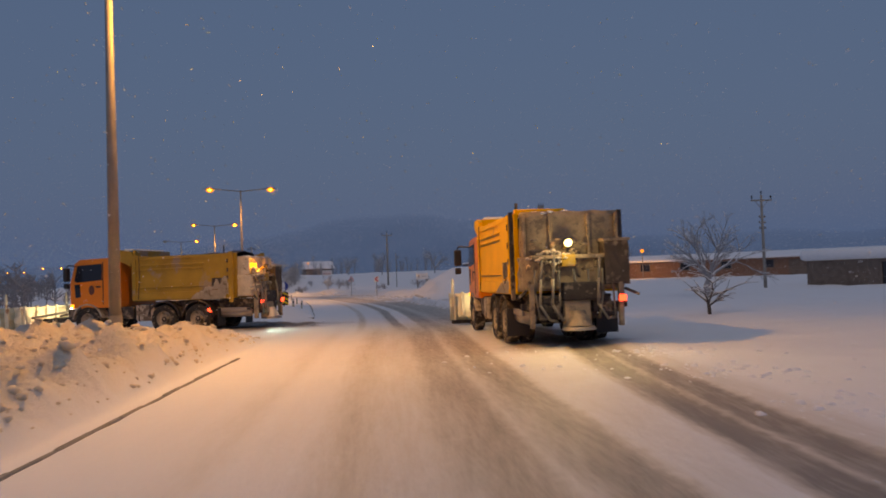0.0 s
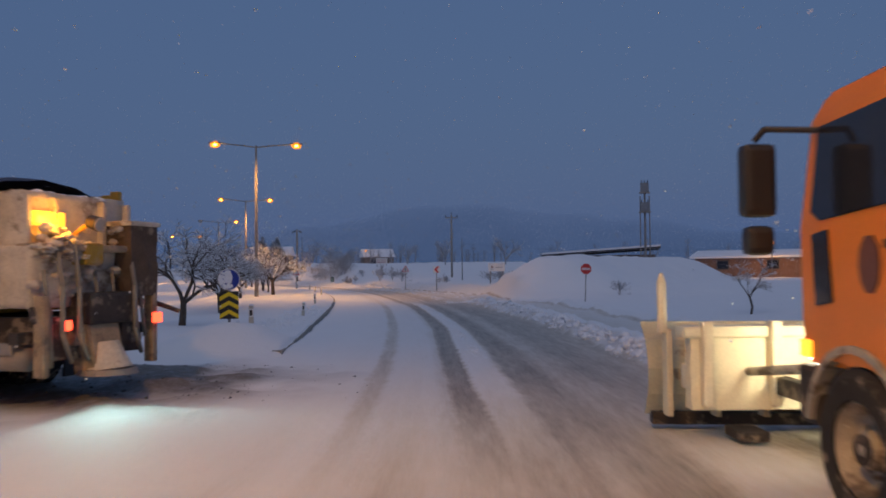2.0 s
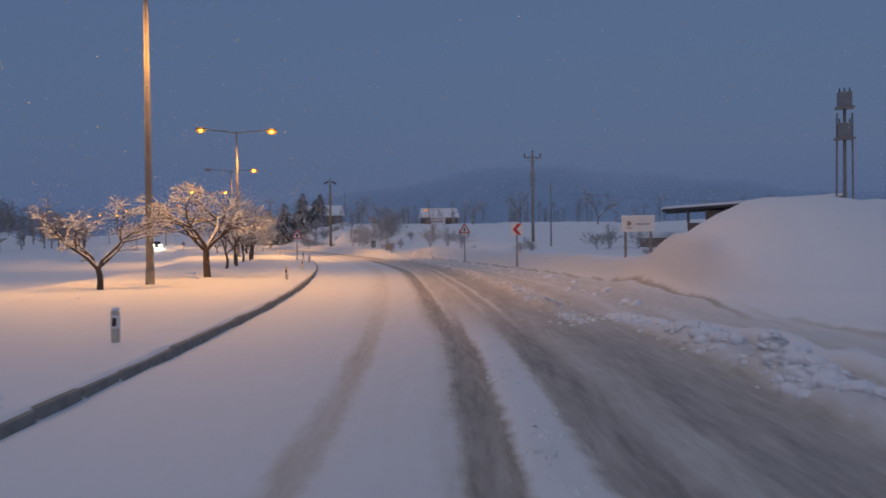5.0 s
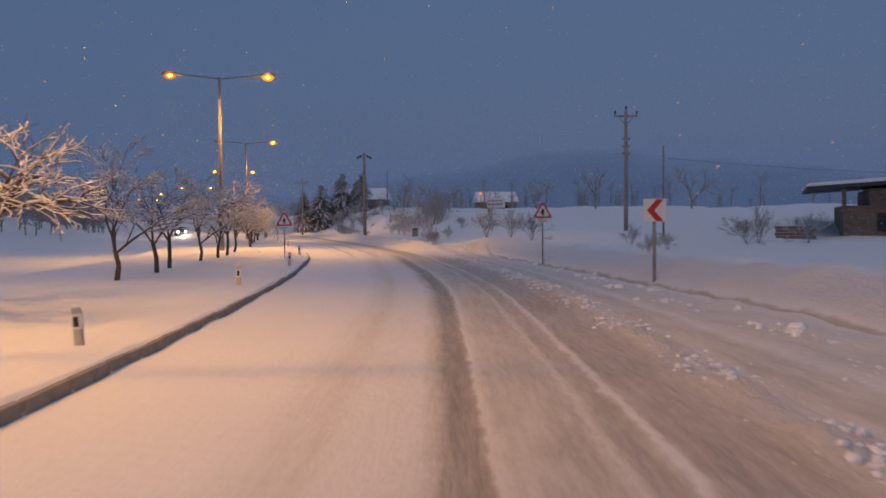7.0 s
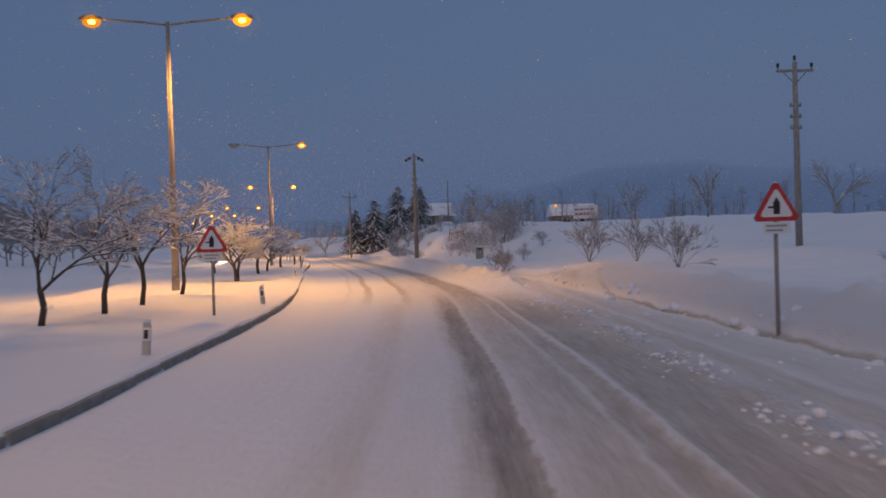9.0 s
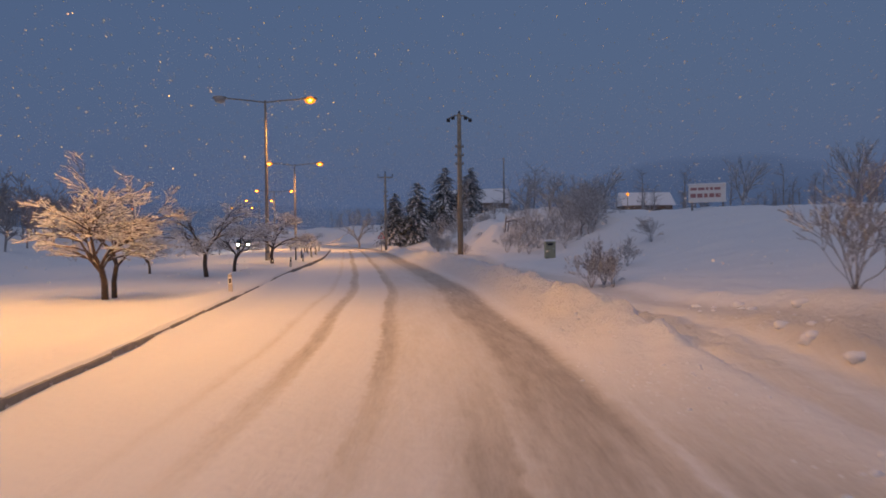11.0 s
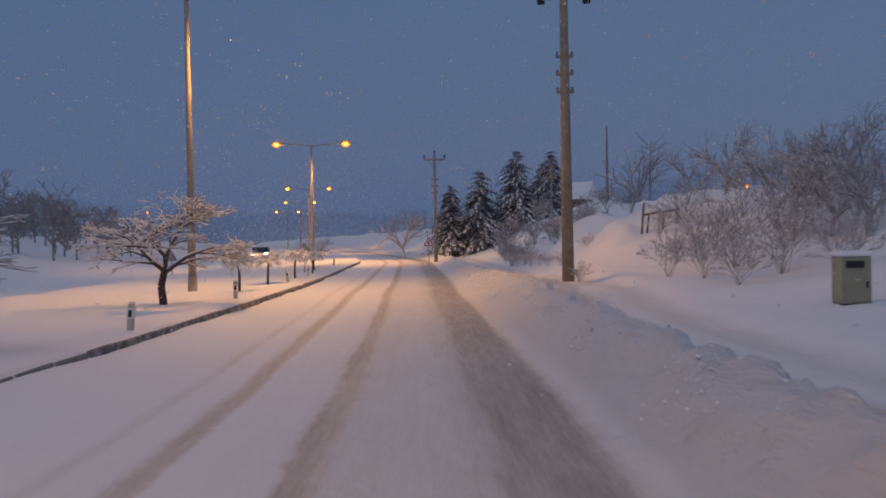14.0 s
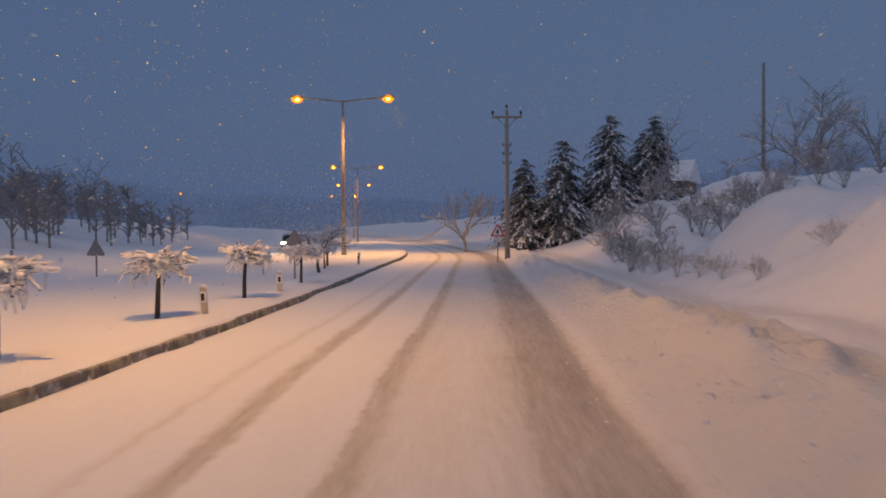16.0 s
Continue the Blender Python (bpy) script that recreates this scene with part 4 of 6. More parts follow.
turn_sign(rest((10.41, 88.2)), heading(88) - 4, over(10.41, 88.2, 1.88), 0.56)
stop_sign(rest((15.1, 61.7)), -14, over(15.1, 61.7, 1.74), 0.56)
island_sign(rest((0.3, 38.45)), heading(38) + 6)


def billboard(place, turn):
    sign = thing("billboard", "small white notice board on two posts, lightly snowed over", "notice board", at=Matrix.Translation(place) @ pose(0, 0, 0, 0, 0, turn))
    for x in (-0.46, 0.46):
        part("post", tube(BM(), (x, 0.04, -0.6), (x, 0.04, 2.08), 0.05, 0.05, 10), POLE_STEEL, sign)
    part("panel", box(BM(), (-0.6, -0.03, 1.46), (0.6, 0.03, 2.01), 0.01), SIGN_WHITE, sign)
    plate("emblem", sign, [(-0.34 + 0.12 * math.cos(a * 0.7) * (0.7 + 0.3 * math.cos(2.1 * a)), 1.77 + 0.10 * math.sin(a * 0.7)) for a in range(9)], -0.036, 0.008, SIGN_BROWN, "faded brown emblem")
    plate("text_bar", sign, rect(-0.44, 1.58, -0.22, 1.62), -0.036, 0.008, GREY_PRINT)
    plate("text_bar", sign, rect(-0.08, 1.72, 0.42, 1.77), -0.036, 0.008, GREY_PRINT)
    part("snow_cap", box(BM(), (-0.61, -0.05, 2.01), (0.61, 0.05, 2.07), 0.025), SNOW, sign)
    return sign


billboard(Vector((13.9, 80.0, 1.96 - 1.735)), heading(80) - 14)


SIGN_FADED = material("faded_red_print", (0.38, 0.19, 0.20), 0.6, spread=0.2, scale=20, fine=80, bump=0)


def hill_board(place, turn):
    sign = thing("advertising_board", "white advertising board with red lettering bars on the hillside", "advertising board", at=Matrix.Translation(place) @ pose(0, 0, 0, 0, 0, turn))
    part("panel", box(BM(), (-0.84, -0.04, 0.41), (0.84, 0.04, 1.24), 0.01), SIGN_WHITE, sign)
    for x in (-0.7, 0.7):
        part("post", tube(BM(), (x, 0.08, -0.6), (x, 0.08, 1.2), 0.05, 0.05, 8), POLE_STEEL, sign)
    r = random.Random(2)
    for z, h in ((0.98, 0.12), (0.64, 0.18)):
        x = -0.75
        while x < 0.64:
            w = r.uniform(0.12, 0.3)
            plate("text_bar", sign, rect(x, z, min(x + w, 0.76), z + h), -0.046, 0.008, SIGN_FADED)
            x += w + 0.06
    part("snow_cap", box(BM(), (-0.86, -0.06, 1.24), (0.86, 0.06, 1.3), 0.025), SNOW, sign)
    return sign


hill_board(Vector((8.45, 142.9, 3.35 - 0.825)), -18)


# ---------------------------------------------------------------- marker posts on the median
def marker_post():
    p = thing("marker_post", "white roadside marker post with a dark reflector band", "marker post", "marker posts along the kerb")
    bm = slab(BM(), [(-0.055, -0.3), (0.055, -0.3), (0.05, 0.72), (0.0, 0.78), (-0.05, 0.74)], 0.07, bevel=0.012)
    part("post", bm, POST_PALE, p)
    part("white_band", box(BM(), (-0.056, -0.041, 0.50), (0.056, 0.041, 0.68), 0.01), SIGN_WHITE, p)
    part("reflector", box(BM(), (-0.03, -0.047, 0.53), (0.03, -0.038, 0.65), 0.003), SIGN_BLACK, p)
    part("snow_cap", lump(BM(), (0, 0, 0.77), 0.055, random.Random(5), 0.6), SNOW, p)
    return p


first = marker_post()
spots = [(0.72, 38.9), (1.35, 49.1), (1.4, 60.9), (1.3, 77.4), (0.55, 86.8), (-0.25, 96.0), (-1.8, 105.6), (-6.05, 122.8), (-10.4, 138.7), (-12.4, 146.0), (-14.6, 153.9), (-15.9, 158.6), (-20.4, 172.5)]
for k, (x, y) in enumerate(spots):
    m = Matrix.Translation(rest((x, y), 0.31)) @ pose(0, 0, 0, 3 * math.sin(k * 2.3), 4 * math.sin(k * 1.7), heading(y) + 9 * math.sin(k * 3.1))
    if k == 0:
        first.matrix_world = m
    else:
        copy_thing(first, m)


# ---------------------------------------------------------------- trees
def tubes_mesh(name, segs, sides, mat):
    """One mesh of many tapered limbs. segs: (a, b, ra, rb)."""
    a, b = np.array([s[0] for s in segs]), np.array([s[1] for s in segs])
    ra, rb = np.array([s[2] for s in segs]), np.array([s[3] for s in segs])
    d = b - a
    d /= np.maximum(np.linalg.norm(d, axis=1), 1e-6)[:, None]
    side = np.cross(d, np.where(np.abs(d[:, 2:3]) > 0.9, [[1.0, 0, 0]], [[0, 0, 1.0]]))
    side /= np.linalg.norm(side, axis=1)[:, None]
    up = np.cross(side, d)
    k = len(segs)
    ang = np.arange(sides) * 2 * math.pi / sides
    ring = side[:, None, :] * np.cos(ang)[None, :, None] + up[:, None, :] * np.sin(ang)[None, :, None]
    va, vb = a[:, None, :] + ring * ra[:, None, None], b[:, None, :] + ring * rb[:, None, None]
    co = np.concatenate([va, vb], 1).reshape(-1, 3)
    j = np.arange(sides)
    quad = np.stack([j, (j + 1) % sides, (j + 1) % sides + sides, j + sides], 1)
    faces = (quad[None] + (np.arange(k) * 2 * sides)[:, None, None]).reshape(-1, 4)
    me = bpy.data.meshes.new(name)
    me.from_pydata(co.tolist(), [], faces.tolist())
    me.polygons.foreach_set("use_smooth", [True] * len(me.polygons))
    me.materials.append(mat)
    return me


def limbs(rng, trunk, fork, spread, levels, length, radius, droop=0.0, kids=(2, 3), flat=1.0, shrink=0.7, laden=0.85, coat=1.0):
    """Grows a bare tree: thick limbs, twigs, and the snow that lies on what is not upright."""
    thick, thin, snow = [], [], []

    def grow(p, d, level, ln, r):
        steps = 3 if level < 2 else 2
        for _ in range(steps):
            bend = Vector((rng.gauss(0, 1), rng.gauss(0, 1), rng.gauss(0, 0.7) - droop * level)) * 0.2
            d2 = (d + bend)
            d2.z *= flat if level > 1 else 1
            d2.normalize()
            q = p + d2 * ln / steps
            r2 = r * 0.86
            (thick if r > 0.014 else thin).append((tuple(p), tuple(q), r, r2))
            if abs(d2.z) < 0.86 and level > 0:
                w = max(r * 0.95, 0.009 + 0.005 * rng.random()) * coat
                off = Vector((0, 0, r * 0.55 + w * 0.45))
                if rng.random() < laden:
                    snow.append((tuple(p + off), tuple(q + off), w, w * 0.9))
            p, d, r = q, d2, r2
            if level >= 1 and level < levels and rng.random() < 0.75:
                branch(p, d, level + 1, ln * shrink * rng.uniform(0.6, 1), r * 0.6)
        if level < levels:
            for _ in range(rng.randint(*kids)):
                branch(p, d, level + 1, ln * shrink * rng.uniform(0.75, 1.1), r * 0.75)

    def branch(p, d, level, ln, r):
        axis = Vector((rng.gauss(0, 1), rng.gauss(0, 1), rng.gauss(0, 0.4)))
        d2 = (d + axis.normalized() * rng.uniform(0.5, 1.0) * spread * 1.2).normalized()
        grow(p, d2, level, ln, max(r, 0.004))

    top = Vector((rng.gauss(0, 0.06), rng.gauss(0, 0.06), trunk))
    mid = top * 0.5 + Vector((rng.gauss(0, 0.04), rng.gauss(0, 0.04), 0))
    base = Vector((0, 0, -0.25))
    thick += [(tuple(base), tuple(mid), radius * 1.25, radius * 1.02), (tuple(mid), tuple(top), radius * 1.02, radius * 0.9)]
    a0 = rng.uniform(0, 6.28)
    for k in range(fork):
        a = a0 + k * 6.283 / fork + rng.gauss(0, 0.25)
        s = spread * rng.uniform(0.75, 1.2)
        d = Vector((math.cos(a) * s, math.sin(a) * s, 1.0)).normalized()
        grow(top - Vector((0, 0, rng.uniform(0, 0.15))), d, 1, length * rng.uniform(0.8, 1.15), radius * 0.62)
    return thick, thin, snow


def bare_tree(name, seed, label, group, bark=BARK, **kw):
    tree = thing(name, label, "tree", group)
    thick, thin, snow = limbs(random.Random(seed), **kw)
    for piece, segs, sides, mat in (("trunk", thick, 6, bark), ("crown", thin, 3, bark), ("snow_cover", snow, 3, SNOW)):
        if segs:
            ob = new(piece, tubes_mesh(piece, segs, sides, mat))
            ob.parent = tree
            tagged(ob, kind="" if piece == "trunk" else "stuff")
    return tree


def plant(kinds, spots, seed, sink=0.03, first=True):
    """Sets the first tree of each kind and copies of them, turned and sized, on the spots (x, y, size)."""
    r = random.Random(seed)
    used = set() if first else {t.name for t in kinds}
    for k, (x, y, s) in enumerate(spots):
        t = kinds[k % len(kinds)]
        m = Matrix.Translation(rest((x, y), sink)) @ pose(0, 0, 0, r.uniform(-3, 3), r.uniform(-3, 3), r.uniform(0, 360)) @ Matrix.Scale(s, 4)
        if t.name not in used:
            used.add(t.name)
            t.matrix_world = m
        else:
            c = copy_thing(t, m)
            c.scale = (s, s, s)


G = "bare trees on the median"
wide = [bare_tree("bare_tree", 10 + k, "bare spreading tree with forked trunk and snow-laden branches", G, trunk=0.62 + 0.1 * k, fork=4, spread=0.85, levels=5, length=1.1, radius=0.085, kids=(2, 3), flat=0.9, shrink=0.68, coat=0.85) for k in range(3)]
plant(wide, [(-1.95, 45.2, 1.15), (-2, 53.3, 1.12), (-2.55, 57.3, 1.1), (-2.65, 60.5, 1.12), (-3.75, 74.3, 1.0), (-2.2, 81, 1.4)], 7)
slim = [bare_tree("slim_tree", 20 + k, "slim bare tree with upswept snow-laden limbs", G, trunk=0.72 + 0.1 * k, fork=3, spread=0.62, levels=5, length=1.05, radius=0.055, kids=(2, 3), flat=0.85, shrink=0.7, laden=0.7, coat=0.8) for k in range(3)]
plant(slim, [(-3.35, 89.2, 1.15), (-3.6, 92.8, 1.15), (-4.3, 95.8, 1.2), (-4.95, 101, 1.1), (-5, 103.7, 1.15), (-5.35, 106.2, 1.2), (-6.4, 111, 1.15), (-8, 120.6, 1.05), (16.3, 46.6, 0.66)], 18)
flat_kind = [bare_tree("umbrella_tree", 40 + k, "low bare tree with a flat spreading crown thick with snow", G, trunk=0.78, fork=5, spread=0.85, levels=5, length=0.78, radius=0.07, kids=(2, 3), flat=0.75, shrink=0.72) for k in range(2)]
plant(flat_kind, [(-7.85, 120.0, 1.05), (-10.4, 130.4, 1.18), (-11.5, 135.1, 0.95), (-13.6, 144.7, 1.22), (-13.7, 132.3, 0.7), (-19.0, 166.5, 0.7), (-21.5, 172.0, 0.7)], 8)


def clipped_tree(seed):
    """A young clipped tree: thin stem and a drooping mop of snow-laden twigs."""
    r = random.Random(seed)
    tree = thing("young_tree", "young clipped tree with a drooping snow-laden mop of twigs", "tree", "young trees on the median")
    thick, thin, snow = [((0, 0, -0.25), (0.02, 0, 0.62), 0.04, 0.034), ((0.02, 0, 0.62), (0.0, 0.02, 1.2), 0.034, 0.028)], [], []
    blobs = BM()
    for k in range(120):
        a, lift = r.uniform(0, 6.28), r.uniform(0.0, 1.1)
        d = Vector((math.cos(a) * math.cos(lift), math.sin(a) * math.cos(lift), math.sin(lift)))
        p, ln = Vector((0, 0, r.uniform(1.0, 1.22))), r.uniform(0.08, 0.125)
        for j in range(r.randint(3, 5)):
            d = (d + Vector((r.gauss(0, 0.2), r.gauss(0, 0.2), r.gauss(-0.2, 0.16)))).normalized()
            q = p + d * ln
            thin.append((tuple(p), tuple(q), 0.012, 0.008))
            if abs(d.z) < 0.85:
                w = r.uniform(0.014, 0.03)
                snow.append((tuple(p + Vector((0, 0, w * 0.8))), tuple(q + Vector((0, 0, w * 0.8))), w, w * 0.8))
            if d.z > -0.6 and r.random() < 0.6:
                lump(blobs, q + Vector((0, 0, 0.02)), r.uniform(0.03, 0.085), r, 0.65)
            p = q
        if r.random() < 0.28:
            q = p + Vector((r.gauss(0, 0.03), r.gauss(0, 0.03), -r.uniform(0.1, 0.28)))
            thin.append((tuple(p), tuple(q), 0.009, 0.006))
            snow.append((tuple(p), tuple(q), 0.016, 0.012))
    tagged(part("snow_clump", blobs, SNOW, tree, smooth=True), kind="stuff")
    for piece, segs, sides, mat in (("trunk", thick, 8, BARK), ("crown", thin, 4, BARK), ("snow_cover", snow, 6, SNOW)):
        ob = new(piece, tubes_mesh(piece, segs, sides, mat))
        ob.parent = tree
        tagged(ob, kind="" if piece == "trunk" else "stuff")
    for ob in tree.children:
        ob.data.transform(Matrix.Diagonal((1.18, 1.18, 0.82, 1)))
    return tree


plant([clipped_tree(k) for k in (1, 2)], [(-13.9, 149.0, 1.0), (-15.1, 153.3, 0.98), (-15.65, 156.75, 0.95), (-17.0, 161.6, 0.9), (-20.6, 170.0, 0.85)], 9)

G2 = "shrubs on the verge"
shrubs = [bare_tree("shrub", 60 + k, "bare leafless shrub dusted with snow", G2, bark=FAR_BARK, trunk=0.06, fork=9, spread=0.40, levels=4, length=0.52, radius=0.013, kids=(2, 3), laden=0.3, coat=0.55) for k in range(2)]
plant(shrubs, [(18.6, 66.8, 0.8), (6.9, 115.8, 1.5), (9.0, 109.8, 1.3), (8.1, 111.6, 1.15), (3.2, 125.5, 0.95), (3.5, 125.9, 1.0), (3.75, 125.4, 0.75), (13.0, 104.0, 0.7), (17.5, 103.0, 1.1), (19.0, 105.5, 1.3), (20.6, 104.0, 1.2), (15.5, 84.2, 0.5), (16.8, 84.8, 0.55), (12.2, 96.5, 0.5), (20.5, 112.0, 0.9), (11.0, 91.5, 0.45), (11.8, 92.6, 0.5)], 12)
plant(shrubs, [(-6.5, 167.0, 1.1), (-5.0, 168.5, 1.2), (-4.0, 165.5, 1.1), (-7.5, 172.0, 1.2), (-5.5, 171.0, 1.3), (-3.0, 169.0, 1.2), (5.5, 136.5, 0.9), (4.3, 132.0, 0.8), (-9.5, 170.5, 1.2), (-8.3, 168.2, 1.0), (-10.2, 174.0, 1.3), (-7.2, 171.0, 0.9), (-9.0, 177.0, 1.4), (-6.0, 166.0, 0.8), (-11.4, 180.0, 1.6), (-12.0, 186.0, 1.8), (-10.0, 184.0, 1.7), (-3.86, 149.15, 0.46)], 19, first=False)
thicket = [bare_tree("thicket_shrub", 70 + k, "dark leafless bush with patches of snow", "thicket on the hillside", bark=BRUSH, trunk=0.08, fork=10, spread=0.42, levels=4, length=0.62, radius=0.011, kids=(2, 3), laden=0.55, coat=0.45) for k in range(2)]
plant(thicket, [(-1.6, 149.5, 1.0), (-0.8, 147.8, 0.9), (-1.8, 155.5, 0.7), (0.0, 146.2, 0.9),               (1.0, 147.5, 1.35), (0.2, 150.0, 1.5), (1.8, 151.5, 1.6), (-0.6, 152.5, 1.3), (2.9, 153.5, 1.6), (0.9, 154.6, 1.5), (3.4, 150.8, 1.4), (-1.0, 155.5, 1.2), (2.4, 156.8, 1.6), (2.2, 149.6, 1.5), (3.2, 148.4, 1.2), (1.9, 145.3, 1.0)], 17)
plant(thicket, [(-9.4, 170.6, 0.6), (-8.3, 167.4, 0.62), (-7.6, 165.3, 0.6), (-7.0, 164.0, 0.5), (-8.8, 168.8, 0.55), (-11.9, 181.0, 0.8), (-11.2, 178.0, 0.75), (-10.6, 175.0, 0.7), (-6.3, 172.5, 0.5), (-5.1, 165.0, 0.55), (-5.7, 160.6, 0.4), (-4.5, 159.2, 0.42), (-6.4, 162.4, 0.45)], 27, first=False)
tall_kind = [bare_tree("roadside_tree", 80 + k, "tall bare tree with fine twigs paled for haze", "tall bare trees", bark=FAR_BARK, trunk=0.9, fork=5, spread=0.5, levels=4, length=1.35, radius=0.09, kids=(2, 3), laden=0.5) for k in range(2)]
plant(tall_kind, [(22.0, 40.0, 1.15), (24.0, 43.5, 1.0), (2.6, 150.0, 0.66), (4.0, 155.0, 0.72), (3.0, 148.0, 0.6), (0.5, 157.0, 0.62), (3.4, 152.5, 0.7), (1.6, 153.0, 0.7), (-3.0, 182.0, 1.1), (0.5, 186.0, 1.1), (-24.0, 198.0, 1.2), (-20.0, 204.0, 1.1), (20.0, 160.0, 1.2), (30.0, 158.0, 1.3), (14.0, 166.0, 1.1)], 13)
low = bare_tree("fruit_tree", 95, "low open-branched tree thickly coated with snow", "", trunk=0.45, fork=6, spread=1.1, levels=3, length=0.85, radius=0.06, kids=(1, 2), flat=0.75, laden=1.0, coat=1.35)
plant([low], [(14.0, 25.3, 0.95)], 14)


def conifer(seed, tall):
    r = random.Random(seed)
    tree = thing("conifer", "dark snow-laden conifer at the roadside", "tree", "conifers at the roadside")
    part("trunk", tube(BM(), (0, 0, -0.4), (0, 0, tall * 0.97), tall * 0.026, 0.012, 9), BARK, tree, smooth=True)
    green, white = ([], []), ([], [])

    def tri(store, a, b, c):
        i = len(store[0])
        store[0].extend([tuple(a), tuple(b), tuple(c)])
        store[1].append((i, i + 1, i + 2))

    z = tall * 0.10
    while z < tall * 0.985:
        f = z / tall
        reach = tall * 0.38 * (1 - f) ** 0.5 + 0.08
        count = max(6, int(20 * (1 - f) + 5))
        for k in range(count):
            a = r.uniform(0, 6.28)
            ln = reach * r.uniform(0.5, 1.2) * (1 + 0.18 * math.sin(2 * a + 9 * f))
            d = Vector((math.cos(a), math.sin(a), 0))
            s = Vector((-d.y, d.x, 0))
            root = Vector((0, 0, z + r.uniform(-0.1, 0.1)))
            prev = root
            for j in range(1, 6):
                g = j / 5
                p = root + d * ln * g + Vector((0, 0, -ln * 0.42 * g * g + ln * 0.08 * g))
                w = ln * 0.20 * (1.1 - g) + 0.05
                for side in (-1, 1):
                    tip = p + s * side * w * r.uniform(0.8, 1.5) + d * w * 0.5 - Vector((0, 0, w * r.uniform(0.25, 0.7)))
                    tri(green, prev, p, tip)
                    tri(green, p, tip, tip - Vector((0, 0, w * 0.8)) - d * 0.05)
                    if r.random() < 0.8:
                        up = Vector((0, 0, 0.035))
                        tri(white, prev + up, p + up, tip * 0.72 + p * 0.28 + up)
                prev = p
        z += tall * 0.045 * r.uniform(0.8, 1.2)
    for piece, store, mat in (("foliage", green, NEEDLE), ("snow_cover", white, SNOW)):
        me = bpy.data.meshes.new(piece)
        me.from_pydata(store[0], [], store[1])
        me.materials.append(mat)
        ob = tagged(new(piece, me), kind="stuff")
        ob.parent = tree
    return tree


plant([conifer(3, 6.4), conifer(4, 5.6)], [(-19.9, 200.0, 1.05), (-17.6, 200.0, 1.34), (-14.3, 203.0, 1.15), (-11.8, 204.5, 1.15), (-16.4, 204.5, 0.66), (-12.7, 207.0, 0.95)], 15, sink=0.1)


def woods(name, seed, spots, label, boughs, stout):
    """A far belt of bare trees in one mesh, their bark paled to carry the haze."""
    r = random.Random(seed)
    segs = []
    for x, y, tall in spots:
        z = ground_z(x, y)
        b = Vector((x, y, z - 0.3))
        t = b + Vector((r.gauss(0, 0.1), r.gauss(0, 0.1), tall))
        segs.append((tuple(b), tuple(b.lerp(t, 0.6)), 0.11, 0.07))
        segs.append((tuple(b.lerp(t, 0.6)), tuple(t), 0.07, 0.015))
        for _ in range(boughs):
            p = b.lerp(t, r.uniform(0.22, 0.98))
            a = r.uniform(0, 6.28)
            ln = tall * r.uniform(0.12, 0.36)
            q = p + Vector((math.cos(a) * ln * 0.75, math.sin(a) * ln * 0.75, ln * r.uniform(0.2, 0.8)))
            segs.append((tuple(p), tuple(q), 0.035 * stout, 0.016 * stout))
            for _ in range(3):
                o = p.lerp(q, r.uniform(0.4, 1))
                segs.append((tuple(o), tuple(o + Vector((r.gauss(0, 0.4), r.gauss(0, 0.4), r.gauss(0.2, 0.25))) * ln * 0.6), 0.02 * stout, 0.01 * stout))
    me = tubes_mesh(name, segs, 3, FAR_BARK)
    return tagged(new(name, me), label, "woods", kind="stuff")


rw = random.Random(21)
belt = []
for k in range(170):
    y = rw.uniform(165, 300)
    p = at_road(-rw.uniform(38, 85), y)
    belt.append((p.x, p.y, rw.uniform(4.5, 8.5)))
for k in range(130):
    y = rw.uniform(50, 165)
    p = at_road(-rw.uniform(21, 52), y)
    belt.append((p.x, p.y, rw.uniform(2, 4.5)))
for k in range(90):
    p = at_road(-rw.uniform(21, 40), rw.uniform(168, 238))
    belt.append((p.x, p.y, rw.uniform(2.6, 5.0)))
woods("far_woods", 22, belt, "far belt of leafless trees across the fields, paled for haze", 22, 1.9)
belt = []
for k in range(120):
    y = rw.uniform(175, 300)
    p = at_road(rw.uniform(14, 60), y)
    belt.append((p.x, p.y, rw.uniform(2.6, 4.6)))
for k in range(40):
    belt.append((rw.uniform(20, 110), rw.uniform(175, 260), rw.uniform(3, 5)))
woods("far_woods", 23, belt, "leafless trees on the hillside beyond the road, paled for haze", 26, 0.7)


# ---------------------------------------------------------------- tipper trucks with plough and spreader
def wheel(truck, x, y, dual):
    s = 1 if y > 0 else -1
    w = thing_part("wheel", truck, (x, y, 0.51))
    bm = BM()
    prof = [(-0.15, 0.30), (-0.16, 0.44), (-0.12, 0.505), (0.12, 0.505), (0.16, 0.44), (0.15, 0.30)]
    ringed(bm, prof, 28)
    if dual:
        ringed(bm, [(a - 0.36 * s, b) for a, b in prof], 28)
    part("tyre", bm, TYRE, w, smooth=False)
    bm = BM()
    ringed(bm, [(0.10 * s, 0.305), (0.14 * s, 0.29), (0.02 * s, 0.24), (-0.02 * s, 0.14), (0.10 * s, 0.11), (0.13 * s, 0.0)], 28)
    for k in range(8):
        a = k * 0.785
        tube(bm, (0.17 * math.cos(a), 0.0, 0.17 * math.sin(a)), (0.17 * math.cos(a), 0.05 * s, 0.17 * math.sin(a)), 0.018, 0.015, 6)
    part("rim", bm, RIM, w, smooth=False)
    return w


def thing_part(name, parent, place):
    bm = BM()
    tube(bm, (0, -0.12, 0), (0, 0.12, 0), 0.1, 0.1, 10)
    ob = part(name, bm, CHASSIS, parent)
    ob.location = place
    return ob


